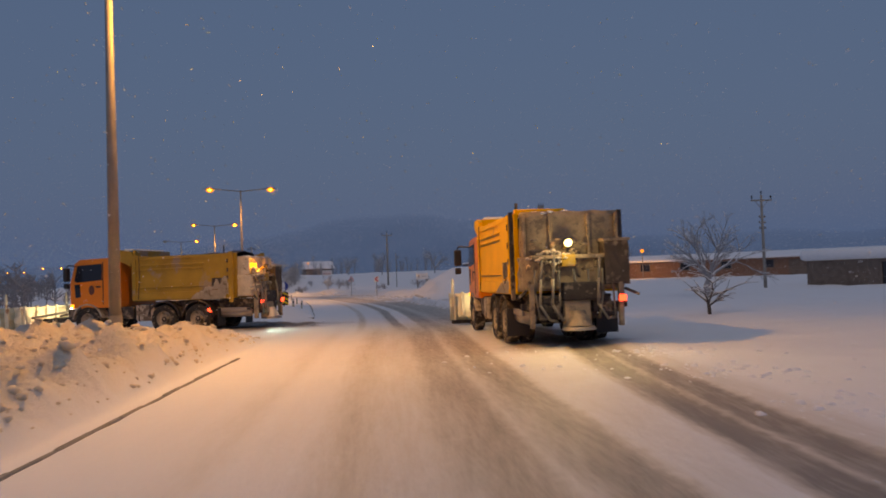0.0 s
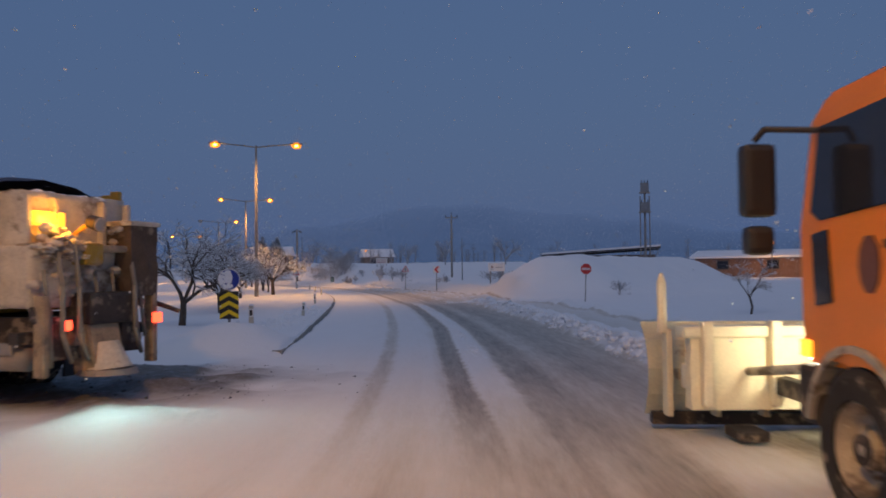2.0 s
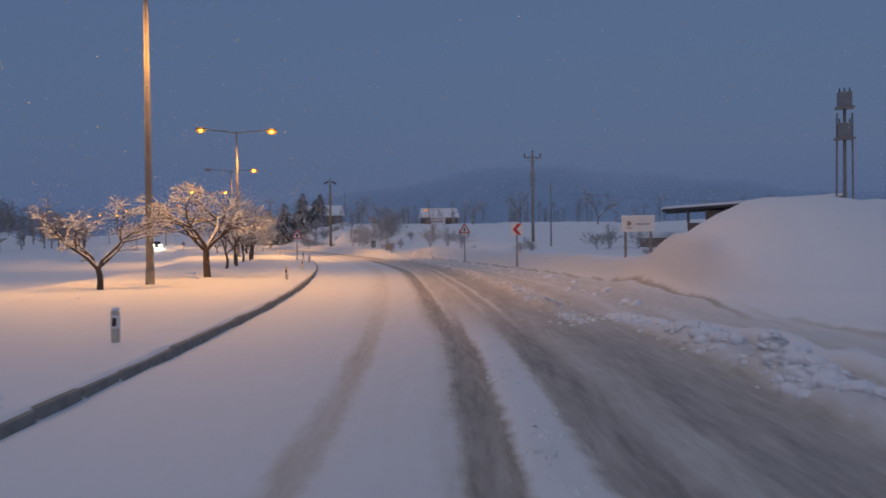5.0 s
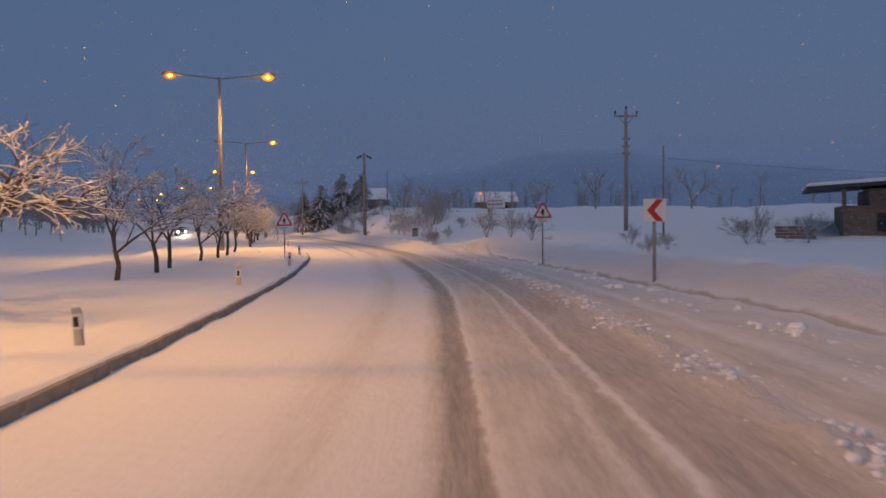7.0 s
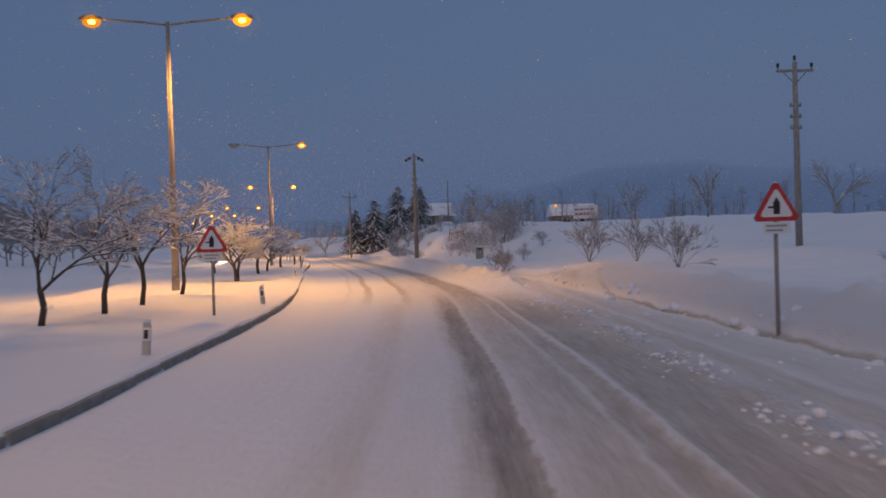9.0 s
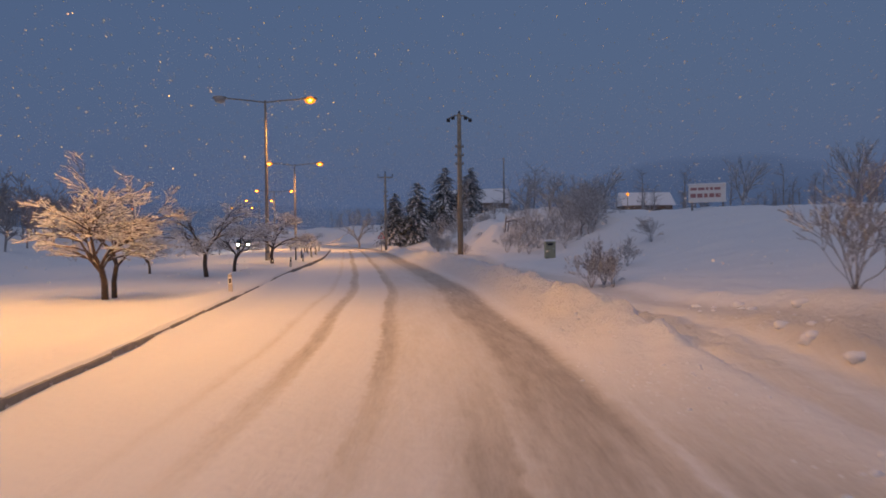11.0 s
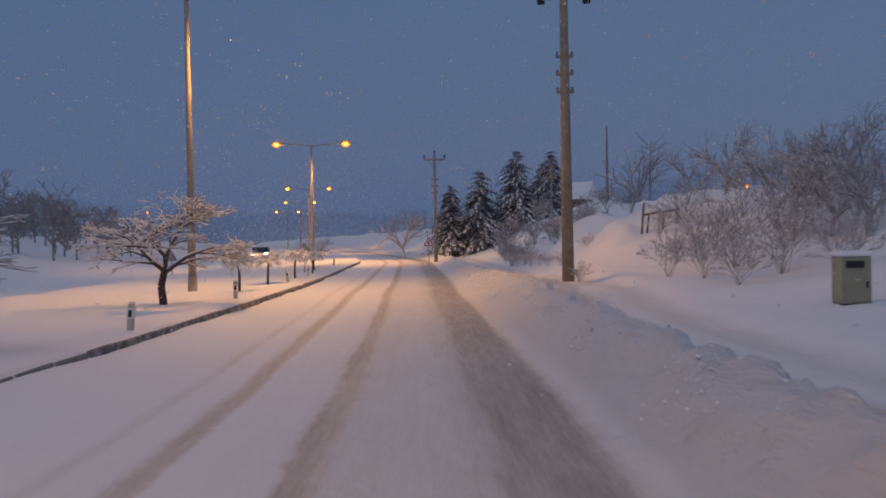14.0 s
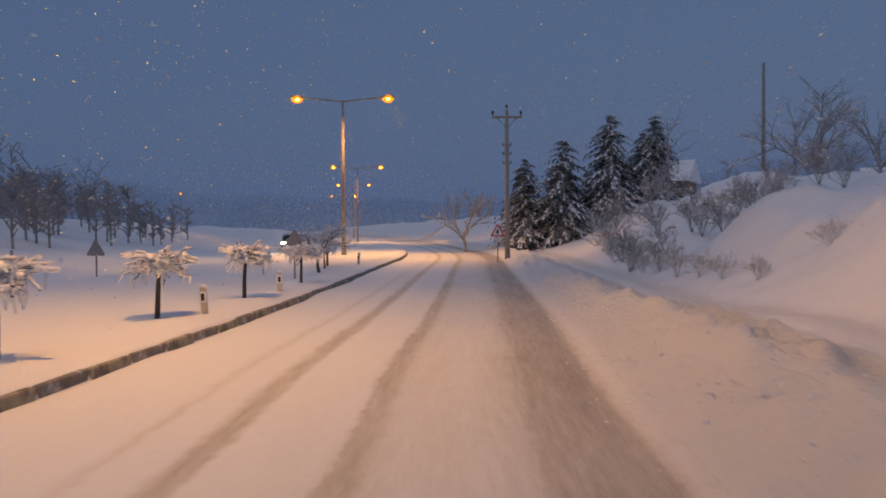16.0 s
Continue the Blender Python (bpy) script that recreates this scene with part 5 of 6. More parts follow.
def ringed(bm, profile, n):
    """Turns a profile of (across, radius) about the y axis."""
    rings = []
    for y, r in profile:
        if r < 1e-4:
            rings.append([bm.verts.new((0, y, 0))])
        else:
            rings.append([bm.verts.new((r * math.cos(6.28319 * k / n), y, r * math.sin(6.28319 * k / n))) for k in range(n)])
    for a, b in zip(rings, rings[1:]):
        for k in range(n):
            j = (k + 1) % n
            if len(b) == 1:
                bm.faces.new((a[k], a[j], b[0]))
            elif len(a) == 1:
                bm.faces.new((a[0], b[j], b[k]))
            else:
                bm.faces.new((a[k], a[j], b[j], b[k]))
    bmesh.ops.recalc_face_normals(bm, faces=bm.faces)


def side_slab(bm, outline, y0, y1, bevel=0.0):
    """An outline in x-z, from y0 to y1."""
    slab_bm = BM()
    slab(slab_bm, outline, abs(y1 - y0), Matrix.Translation((0, (y0 + y1) / 2, 0)), bevel)
    tmp = bpy.data.meshes.new("tmp")
    slab_bm.to_mesh(tmp)
    slab_bm.free()
    bm.from_mesh(tmp)
    bpy.data.meshes.remove(tmp)
    return bm


BADGE = material("dark_brown_transfer", (0.12, 0.045, 0.03), 0.5, spread=0.15, scale=8, fine=60, bump=0)


def rough_box(lo, hi, r, depth, cuts=7):
    """A box whose faces are caked and uneven."""
    bm = box(BM(), lo, hi)
    bmesh.ops.subdivide_edges(bm, edges=bm.edges[:], cuts=cuts, use_grid_fill=True)
    mid = Vector([(a + b) / 2 for a, b in zip(lo, hi)])
    for v in bm.verts:
        v.co += (v.co - mid).normalized() * depth * (0.7 * noise.noise(v.co * 3.1) + 0.5 * r.uniform(-1, 1))
    return bm


def crust_sheet(r, long, foot, tall, y):
    """A thin, ragged crust on a flat side, deepest at the rear and dying away towards the front."""
    bm = BM()
    cols = []
    for i in range(19):
        x = 0.04 + long * i / 18
        top = foot + tall * (1 - i / 18) ** 0.7 * (0.75 + 0.5 * r.random()) + 0.02
        cols.append([bm.verts.new((x, y + math.copysign((0.012 + 0.012 * r.random()) * (k in (1, 2)) - 0.012 * (k in (0, 3)), y), foot + (top - foot) * k / 3)) for k in range(4)])
    for a, b in zip(cols, cols[1:]):
        for k in range(3):
            bm.faces.new((a[k], b[k], b[k + 1], a[k + 1]))
    bmesh.ops.solidify(bm, geom=list(bm.faces), thickness=0.006)
    return bm


def truck(at, label, bed_paint, seed, amber, work, top, hi, half, nose, grime):
    """x ahead, y to its left, z up; the tipper body's rear edge at x = 0."""
    r = random.Random(seed)
    t = thing("snow_plough_truck", label, "truck", "snow-clearing trucks", at=at)
    for y in (-0.42, 0.42):
        part("chassis_rail", box(BM(), (-0.9, y - 0.05, 0.78), (8.5, y + 0.05, 1.02), 0.01), CHASSIS, t)
    # added dark block: rough running gear and the shadow beneath the body in one
    part("underbody", rough_box((0.4, -0.8, 0.62), (5.1, 0.8, 1.14), r, 0.05, 6), CHASSIS, t, "dark running gear block that also holds the shadow beneath")
    for x in (2.5, 3.85, 7.95):
        part("axle", tube(BM(), (x, -0.95, 0.51), (x, 0.95, 0.51), 0.09, 0.09, 10), CHASSIS, t)
    for x, dual in ((2.5, True), (3.85, True), (7.95, False)):
        for y in (1.07, -1.07):
            wheel(t, x, y, dual)
    # tipper body
    lo, w = 1.30, 1.25
    floor_bm = box(BM(), (0.05, -w + 0.02, lo - 0.12), (6.0, w - 0.02, lo), 0.02)
    part("body_floor", floor_bm, bed_paint, t)
    for s in (1, -1):
        bm = BM()
        side_slab(bm, [(0.0, lo - 0.1), (6.05, lo - 0.1), (6.05, hi + 0.12), (4.6, hi + 0.02), (0.0, hi)], s * (w - 0.09), s * (w - 0.01), 0.015)
        part("side_wall", bm, bed_paint, t)
        for z, h, x0 in ((lo - 0.08, 0.26, 0.05), (lo + 0.34, 0.05, 1.5), (hi - 0.46, 0.06, 1.5), (hi - 0.30, 0.06, 1.5), (hi - 0.08, 0.12, 0.05)):
            part("side_rail", box(BM(), (x0, s * w - 0.03, z), (6.0, s * w + 0.035, z + h), 0.02), bed_paint, t)
            if x0 > 1:
                # shade of the groove put into a dull, flat strip under the rail
                part("rail_groove", box(BM(), (x0 + 0.03, s * w - 0.02, z - 0.035), (5.9, s * w + 0.004, z - 0.002)), YELLOW_DIRTY, t, "dark strip with the groove's shade in its colour")
        part("rear_panel", box(BM(), (0.02, s * w - 0.02, lo + 0.12), (1.5, s * w + 0.025, hi - 0.02), 0.015), bed_paint, t)
        for z in (lo + 0.55, (lo + hi) / 2 + 0.1, hi - 0.3):
            part("hinge", box(BM(), (0.02, s * w + 0.02, z), (0.12, s * w + 0.06, z + 0.14), 0.015), CHASSIS, t)
        part("cover_strap", bent(BM(), [(5.55, s * w + 0.045, hi + 0.08), (5.52, s * w + 0.05, (lo + hi) / 2), (5.62, s * w + 0.045, lo - 0.05)], 0.014, 6), BLACK, t)
        for x in (0.12, 5.9):
            part("corner_post", box(BM(), (x - 0.12, s * w - 0.05, lo - 0.1), (x + 0.12, s * w + 0.045, hi + 0.05), 0.02), bed_paint, t)
        # a dark slab stands for the step's recess, its shade put into the colour
        part("step_recess", side_slab(BM(), [(0.30, lo + 0.28), (0.62, lo + 0.28), (0.62, lo + 0.06), (1.05, lo + 0.06), (1.05, lo + 0.62), (0.30, lo + 0.62)], s * (w + 0.005), s * (w + 0.04), 0.01), CHASSIS, t)
        part("step_tread", box(BM(), (0.66, s * w + 0.02, lo + 0.2), (1.02, s * w + 0.06, lo + 0.23), 0.006), bed_paint, t)
        # dark on the working truck: the shaded gap before the hopper, put in colour
        part("rear_gusset", box(BM(), (-0.12, s * w - 0.07, lo - 0.25), (0.02, s * w + 0.02, hi + 0.1), 0.015), CHASSIS if work else bed_paint, t)
        part("side_crust", crust_sheet(r, 2.3, lo - 0.1, 0.34 if work else 0.72, s * (w + 0.03)), CAKED, t, "road grime splashed up the side")
    part("front_wall", box(BM(), (5.92, -w + 0.1, lo), (6.04, w - 0.1, hi + 0.3), 0.02), bed_paint, t)
    bm = BM()
    side_slab(bm, [(5.98, hi - 0.05), (6.04, hi + 0.22), (6.6, hi + 0.34), (6.95, hi + 0.31), (7.04, hi + 0.18), (6.92, hi + 0.05), (6.45, hi - 0.1), (6.12, hi - 0.3)], -w + 0.02, w - 0.02, 0.02)
    part("cab_guard", bm, bed_paint, t)
    part("guard_snow", box(BM(), (6.16, -w + 0.2, hi + 0.27), (6.5, w - 0.2, hi + 0.38), 0.04), SNOW, t)
    # load cover
    bm = BM()
    cols = []
    for i in range(14):
        x = 0.05 + i * 5.8 / 13
        cols.append([bm.verts.new((x, -w + 0.1 + k * (2 * w - 0.2) / 8, hi - 0.06 + (0.12 if work else 0.26) * math.sin(k / 8 * 3.14) * (0.75 + 0.25 * math.sin(i * 1.9)) * (1.0 - 0.5 * i / 13) + r.uniform(-0.02, 0.02))) for k in range(9)])
    for a, b in zip(cols, cols[1:]):
        for k in range(8):
            bm.faces.new((a[k], b[k], b[k + 1], a[k + 1]))
    part("tarpaulin", bm, TARP, t, "dark tarpaulin over the load", smooth=True)
    if work:
        part("tail_lip", rough_box((-0.06, 0.0, top - 0.06), (0.14, half + 0.05, top + 0.11), r, 0.03, 4), bed_paint, t, "upper edge of the tailgate", smooth=True)
    part("exhaust_stack", tube(BM(), (0.5, w - 0.25, hi - 0.1), (0.5, w - 0.25, hi + 0.34), 0.035, 0.035, 10), CHASSIS, t)
    # cab
    c = part("cab", side_cab(), CAB_RED, t, "orange-red forward cab", smooth=False)
    for s in (1, -1):
        part("side_window", side_slab(BM(), [(7.30, 2.12), (8.35, 2.05), (8.47, 2.12), (8.33, 2.74), (7.30, 2.78)], s * 1.215, s * 1.232, 0.008), GLASS_DARK, c, "dark side window")
        part("door_seam", side_slab(BM(), [(7.25, 1.12), (7.28, 1.12), (7.28, 2.84), (7.25, 2.84)], s * 1.214, s * 1.226), BLACK, c)
        part("quarter_pane", side_slab(BM(), [(8.20, 1.45), (8.43, 1.42), (8.47, 1.95), (8.25, 1.98)], s * 1.215, s * 1.230, 0.006), GLASS_DARK, c)
        part("door_handle", box(BM(), (7.37, s * 1.215 - 0.01, 1.82), (7.55, s * 1.215 + 0.035 * s, 1.88), 0.008), BLACK, c)
        part("door_badge", side_slab(BM(), [(7.75 + 0.12 * math.cos(k * 0.628), 1.72 + 0.2 * math.sin(k * 0.628)) for k in range(10)], s * 1.213, s * 1.226, 0.003), BADGE, c, "dark oval door badge")
        part("mudguard", arch(7.95, 0.64, s), RIM, t, "pale snow-caked front mudguard")
        arm = part("mirror_arm", bent(BM(), [(8.37, s * 1.2, 2.55), (8.50, s * 1.52, 2.58), (8.53, s * 1.58, 2.5)], 0.022), BLACK, t)
        part("mirror", box(BM(), (8.45, s * 1.45, 1.98), (8.61, s * 1.68, 2.48), 0.05), BLACK, arm, "large black wing mirror")
        part("wide_mirror", box(BM(), (8.45, s * 1.47, 1.72), (8.61, s * 1.66, 1.92), 0.05), BLACK, arm)
        part("step", box(BM(), (7.35, s * 0.95, 0.62), (7.70, s * 1.22, 0.70), 0.02), CHASSIS, t)
        part("headlamp", box(BM(), (8.63, s * 0.98 - 0.16, 0.98), (8.71, s * 0.98 + 0.16, 1.14), 0.02), HEAD_ON, t, "lit headlamp")
        part("turn_lamp", box(BM(), (8.51, s * 1.2 - 0.03, 1.02), (8.65, s * 1.2 + 0.04, 1.14), 0.015), AMBER_ON, t)
    part("windscreen", box(BM(), (8.57, -1.05, 2.02), (8.62, 1.05, 2.74), 0.02, Euler((0, -0.11, 0)).to_matrix().to_4x4()), GLASS_DARK, c, "dark windscreen")
    part("bumper", box(BM(), (8.47, -1.2, 0.55), (8.77, 1.2, 0.96), 0.04), CHASSIS, t)
    c.scale, c.location = (1, 1, 0.9), (0, 0, 0.098)
    # side gear
    part("fuel_tank", box(BM(), (5.2, 0.75, 0.46), (5.95, 1.2, 1.06), 0.07), RIM, t, "pale metal fuel tank")
    for x in (5.35, 5.8):
        part("tank_strap", box(BM(), (x - 0.03, 0.74, 0.45), (x + 0.03, 1.21, 1.07), 0.06), CHASSIS, t)
    part("tool_box", box(BM(), (6.05, 0.8, 0.55), (6.5, 1.18, 1.0), 0.03), CHASSIS, t)
    part("battery_box", box(BM(), (5.0, -1.2, 0.55), (5.9, -0.78, 1.02), 0.04), CHASSIS, t)
    for s in (1, -1):
        part("rear_mudguard", arch(3.85, 0.66, s), CHASSIS, t)
        part("rear_mudguard", arch(2.5, 0.66, s), CHASSIS, t)
        part("side_bar", box(BM(), (0.6, s * 1.12 - 0.03, 0.72), (1.75, s * 1.12 + 0.03, 0.86), 0.02), POLE_STEEL, t)
    # spreader at the rear, caked with grime
    for z0, z1, x0, wide_by in ((1.95, top, -0.5, half), (1.25, 1.99, -0.68, half + 0.06)):
        part("hopper_panel", rough_box((x0, -wide_by, z0), (-0.08, wide_by, z1), r, 0.045), grime, t, "grime-caked spreader hopper", smooth=True)
    part("control_box", rough_box((-0.95, -half - 0.12, 1.35), (-0.35, -half + 0.42, 2.30), r, 0.04, 4), CAB_GRIME, t, "dark dirty control cabinet")
    part("box_lid", box(BM(), (-0.99, -half - 0.15, 2.29), (-0.33, -half + 0.46, 2.35), 0.015), grime, t)
    part("rear_post", box(BM(), (-0.16, half + 0.02, 1.2), (0.0, half + 0.12, hi + 0.06), 0.02), bed_paint, t)
    for y in (-half + 0.02, -0.4, 0.45, half - 0.02):
        part("hopper_rib", box(BM(), (-0.60, y - 0.035, 1.28), (-0.44, y + 0.035, top - 0.06), 0.015), grime, t)
    part("hopper_ledge", box(BM(), (-0.9, -1.1, 1.93), (-0.45, 0.95, 2.02), 0.03), ICE_GREY, t)
    bm = BM()
    for k in range(26):
        lump(bm, (r.uniform(-0.45, -0.12), r.uniform(-half, half) * 0.95, top + r.uniform(-0.03, 0.01)), r.uniform(0.05, 0.12), r, 0.35, 2)
    tagged(part("hopper_snow", bm, SNOW, t, "snow piled on the hopper rim", smooth=True), kind="stuff")
    bm = BM()
    for k in range(80):
        lump(bm, (-0.70 + r.uniform(-0.08, 0.08), r.uniform(-1.0, 1.0), 1.05 + 1.3 * r.random() ** 0.7), 0.03 + 0.08 * r.random() ** 2, r, 0.7, 2)
    tagged(part("ledge_snow", bm, grime, t, "snow clinging to the spreader", smooth=True), kind="stuff")
    bm = BM()
    for k in range(90):
        y = 0.5 + r.gauss(0, 0.24)
        lump(bm, (-0.82 + r.uniform(-0.07, 0.05), y, 1.96 + r.uniform(-0.16, 0.16) * (1 - min(1, abs(y - 0.5) / 0.8))), 0.03 + 0.06 * r.random() ** 2, r, 0.55, 2)
    tagged(part("snow_clump", bm, CAKED, t, "dirty snow clumped beside the work lamp", smooth=True), kind="stuff")
    for y in (-0.78, -0.62, -0.3, 0.02, 0.34, 0.88):
        foot = r.uniform(0.55, 0.85)
        part("pipe", bent(BM(), [(-0.80, y, 1.70), (-0.88, y + r.uniform(-0.05, 0.05), 1.2), (-0.86, y + r.uniform(-0.12, 0.12), foot)], r.uniform(0.018, 0.03), 8), HOSE, t, smooth=True)
    part("spinner_guard", tube(BM(), (-0.98, 0, 0.46), (-0.94, 0, 0.80), 0.30, 0.16, 18), grime, t, "snow-caked spinner guard")
    part("air_tank", tube(BM(), (0.5, 0.98, 0.66), (1.7, 0.98, 0.66), 0.14, 0.14, 16), POLE_STEEL, t, "round metal air tank", smooth=True)
    part("gear_box", box(BM(), (-0.98, -0.55, 1.02), (-0.5, 0.3, 1.42), 0.05), CHASSIS, t)
    part("chute", side_slab(BM(), [(-1.05, 0.45), (-0.7, 0.42), (-0.6, 1.3), (-0.85, 1.35)], -0.28, 0.28, 0.02), ICE_GREY, t, "grimy salt chute")
    bm = tube(BM(), (-0.98, 0, 0.40), (-0.98, 0, 0.47), 0.38, 0.34, 20)
    part("spinner_disc", bm, POLE_STEEL, t)
    for k, (y, dz) in enumerate(((0.72, 0.0), (0.45, 0.12), (-0.55, 0.05))):
        pts = [(-0.86, y, 1.95 + dz), (-1.02, y + 0.08, 1.5), (-1.05, y + 0.12, 0.95), (-0.98, y - 0.1, 0.62), (-0.8, y - 0.3, 0.58 + dz)]
        part("hose", bent(BM(), pts, 0.03), HOSE, t, "pale looping hose", smooth=True)
    for s in (1, -1):
        part("rear_frame_leg", box(BM(), (-0.95, s * 0.98 - 0.05, 0.45), (-0.8, s * 0.98 + 0.05, 1.4), 0.02), ICE_GREY, t)
        part("mud_flap", box(BM(), (1.62, s * 1.05 - 0.26, 0.22), (1.66, s * 1.05 + 0.26, 0.85), 0.008), BLACK, t)
        part("side_arm", tube(BM(), (-0.85, s * 1.1, 1.25), (-1.1, s * 1.32, 1.12), 0.035, 0.03, 8), CHASSIS, t)
    part("rear_beam", box(BM(), (-0.72, -1.18, 0.84), (-0.58, 1.18, 0.98), 0.02), CHASSIS, t)
    part("tail_lamp", box(BM(), (-1.0, -1.08, 0.98), (-0.94, -0.92, 1.12), 0.02), TAIL_ON, t, "lit red tail lamp")
    part("tail_lamp", box(BM(), (1.2, 1.13, 0.72), (1.42, 1.2, 0.86), 0.02), TAIL_ON, t, "lit red side lamp")
    part("tail_lamp", box(BM(), (-1.0, 0.62, 0.98), (-0.94, 0.76, 1.1), 0.02), TAIL_ON if amber else CHASSIS, t)
    lamp_bm = tube(BM(), (-0.84, 0.16, 2.31), (-0.98, 0.16, 2.27), 0.085, 0.095, 16)
    part("work_lamp", lamp_bm, BLACK, t)
    part("work_lamp_lens", tube(BM(), (-0.985, 0.16, 2.27), (-1.0, 0.16, 2.266), 0.088, 0.078, 16), WORK_ON if work else LAMP_OFF, t, "round rear work lamp")
    part("lamp_stalk", tube(BM(), (-0.84, 0.16, 2.29), (-0.6, 0.16, 2.15), 0.03, 0.03, 8), YELLOW, t)
    part("yellow_motor", box(BM(), (-0.92, -0.02, 1.76), (-0.62, 0.30, 2.04), 0.05), YELLOW_DIRTY, t, "yellow hydraulic motor")
    if amber:
        part("flasher", box(BM(), (-0.60, 0.30, top - 0.42), (-0.49, 0.80, top - 0.24), 0.03), AMBER_ON, t, "amber warning lamp")
    # plough at the front
    blade = BM()
    cols = []
    for i in range(17):
        y = -1.55 + i * 3.1 / 16
        lift = 0.06 * (i % 4 == 0)
        cols.append([blade.verts.new((11.25 + 0.34 * y * 0.35 + dx, y, z + 0.02 * lift)) for dx, z in ((0.10, 0.12), (-0.06, 0.35), (-0.10, 0.62), (0.02, 0.90), (0.22, 1.08))])
    for a, b in zip(cols, cols[1:]):
        for k in range(4):
            blade.faces.new((a[k], b[k], b[k + 1], a[k + 1]))
    bmesh.ops.solidify(blade, geom=list(blade.faces), thickness=0.05)
    p = part("plough_blade", blade, PLOUGH, t, "cream steel snow plough blade")
    for k in range(7):
        y = -1.4 + k * 0.466
        x = 11.06 + 0.119 * y
        part("blade_rib", box(BM(), (x - 0.12, y - 0.03, 0.16), (x + 0.05, y + 0.03, 1.04), 0.012), PLOUGH, p)
    part("cutting_edge", box(BM(), (11.22, -1.5, 0.03), (11.42, 1.5, 0.16), 0.01, Euler((0, 0, -0.118)).to_matrix().to_4x4()), CHASSIS, p)
    part("blade_beam", box(BM(), (10.7, -1.35, 0.48), (10.92, 1.35, 0.72), 0.03), PLOUGH, p)
    part("frame_panel", rough_box((10.62, -1.34, 0.30), (10.80, 1.34, 0.98), r, 0.02, 5), PLOUGH, p, "dented cream frame panel")
    part("top_rail", box(BM(), (10.58, -1.42, 0.98), (10.86, 1.42, 1.09), 0.025), PLOUGH, p)
    for y in (-1.2, -0.55, 0.0, 0.55, 1.2):
        part("frame_bracket", box(BM(), (10.52, y - 0.05, 0.34), (10.64, y + 0.05, 1.14), 0.02), PLOUGH, p)
    for y in (-0.8, 0.8):
        part("hydraulic_ram", tube(BM(), (9.3, y * 0.5, 0.85), (10.6, y, 0.66), 0.05, 0.04, 10), RIM, p, smooth=True)
        part("skid", box(BM(), (10.45, y - 0.14, 0.02), (10.9, y + 0.14, 0.12), 0.03), CHASSIS, p)
    for y in (-0.5, 0.5):
        part("push_arm", box(BM(), (8.6, y - 0.07, 0.45), (11.0, y + 0.07, 0.62), 0.02), CHASSIS, t)
    for s in (1, -1):
        part("blade_marker", tapered(11.0 + 0.119 * s * 1.45, s * 1.45), PLOUGH, p, "upright pale blade marker")
    shorten(t, 1.2, nose)
    return t


def shorten(t, cut, nose):
    """Draws the body in and brings the wheels, cab and plough back to the short wheelbase."""
    body = ("body_floor", "side_wall", "side_rail", "corner_post", "step_recess", "front_wall", "tarpaulin", "exhaust_stack", "tail_lamp", "rail_groove", "rear_panel", "hinge", "cover_strap", "step_tread", "side_crust")
    for ob in t.children:
        kind = ob.name.split(".")[0]
        if kind == "wheel":
            ob.location.x -= cut + (nose if ob.location.x > 5 else 0)
            continue
        for o in (ob, *ob.children_recursive):
            for v in o.data.vertices:
                x = v.co.x
                if kind in body:
                    v.co.x = x * (6.0 - cut - nose) / 6.0 if x > 0 else x
                elif x > 0.3:
                    v.co.x = x - cut - (nose if x > 4.7 else 0) + (0.1 if kind == "plough_blade" or (kind == "push_arm" and x > 9) else 0)


def side_cab():
    bm = BM()
    side_slab(bm, [(6.62, 0.98), (8.63, 0.98), (8.69, 1.3), (8.65, 2.0), (8.49, 2.82), (8.25, 2.98), (6.80, 3.02), (6.62, 2.9)], -1.215, 1.215, 0.05)
    return bm


def arch(x, r, s):
    turn = [0.15 + k * 0.235 for k in range(13)]
    outer = [(x + r * math.cos(a), 0.51 + r * math.sin(a)) for a in turn]
    inner = [(x + (r - 0.05) * math.cos(a), 0.51 + (r - 0.05) * math.sin(a)) for a in turn]
    return side_slab(BM(), outer + inner[::-1], s * 0.80, s * 1.24)


def tapered(x, y):
    bm = tube(BM(), (x, y, 1.0), (x, y, 1.50), 0.05, 0.05, 8)
    tube(bm, (x, y, 1.50), (x, y, 1.60), 0.05, 0.015, 8)
    return bm


RIGHT_AT = pose(6.42, 17.98, 0.0, 0, 0, 90 - 5.5)
LEFT_AT = pose(-1.10, 31.41, 0.0, 0, 0, 155)
truck(RIGHT_AT, "orange tipper truck with snow plough and grime-caked salt spreader", YELLOW, 1, False, True, 2.98, 2.93, 1.06, 0.0, ICE_GREY)
truck(LEFT_AT, "ochre tipper truck with plough and spreader crossing the junction", YELLOW_DIRTY, 2, True, False, 2.66, 2.74, 0.90, 0.95, CAKED)
for at, pts in ((RIGHT_AT, [(7.7, 0, 1.25, 16, -3.0)]), (LEFT_AT, [(6.75, 0, 1.25, 14, -3.0)])):
    for x, y, z, far, fall in pts:
        lamp("truck_headlight", "SPOT", at @ Vector((x + 0.1, y, z)), 280, (1.0, 0.80, 0.46), 0.2, at @ Vector((x + far, y, z + fall * 0.5)), 75)
lamp("work_light", "SPOT", RIGHT_AT @ Vector((-1.03, 0.16, 2.26)), 200, (1.0, 0.80, 0.42), 0.08, RIGHT_AT @ Vector((-5, 1.4, 0)), 130)
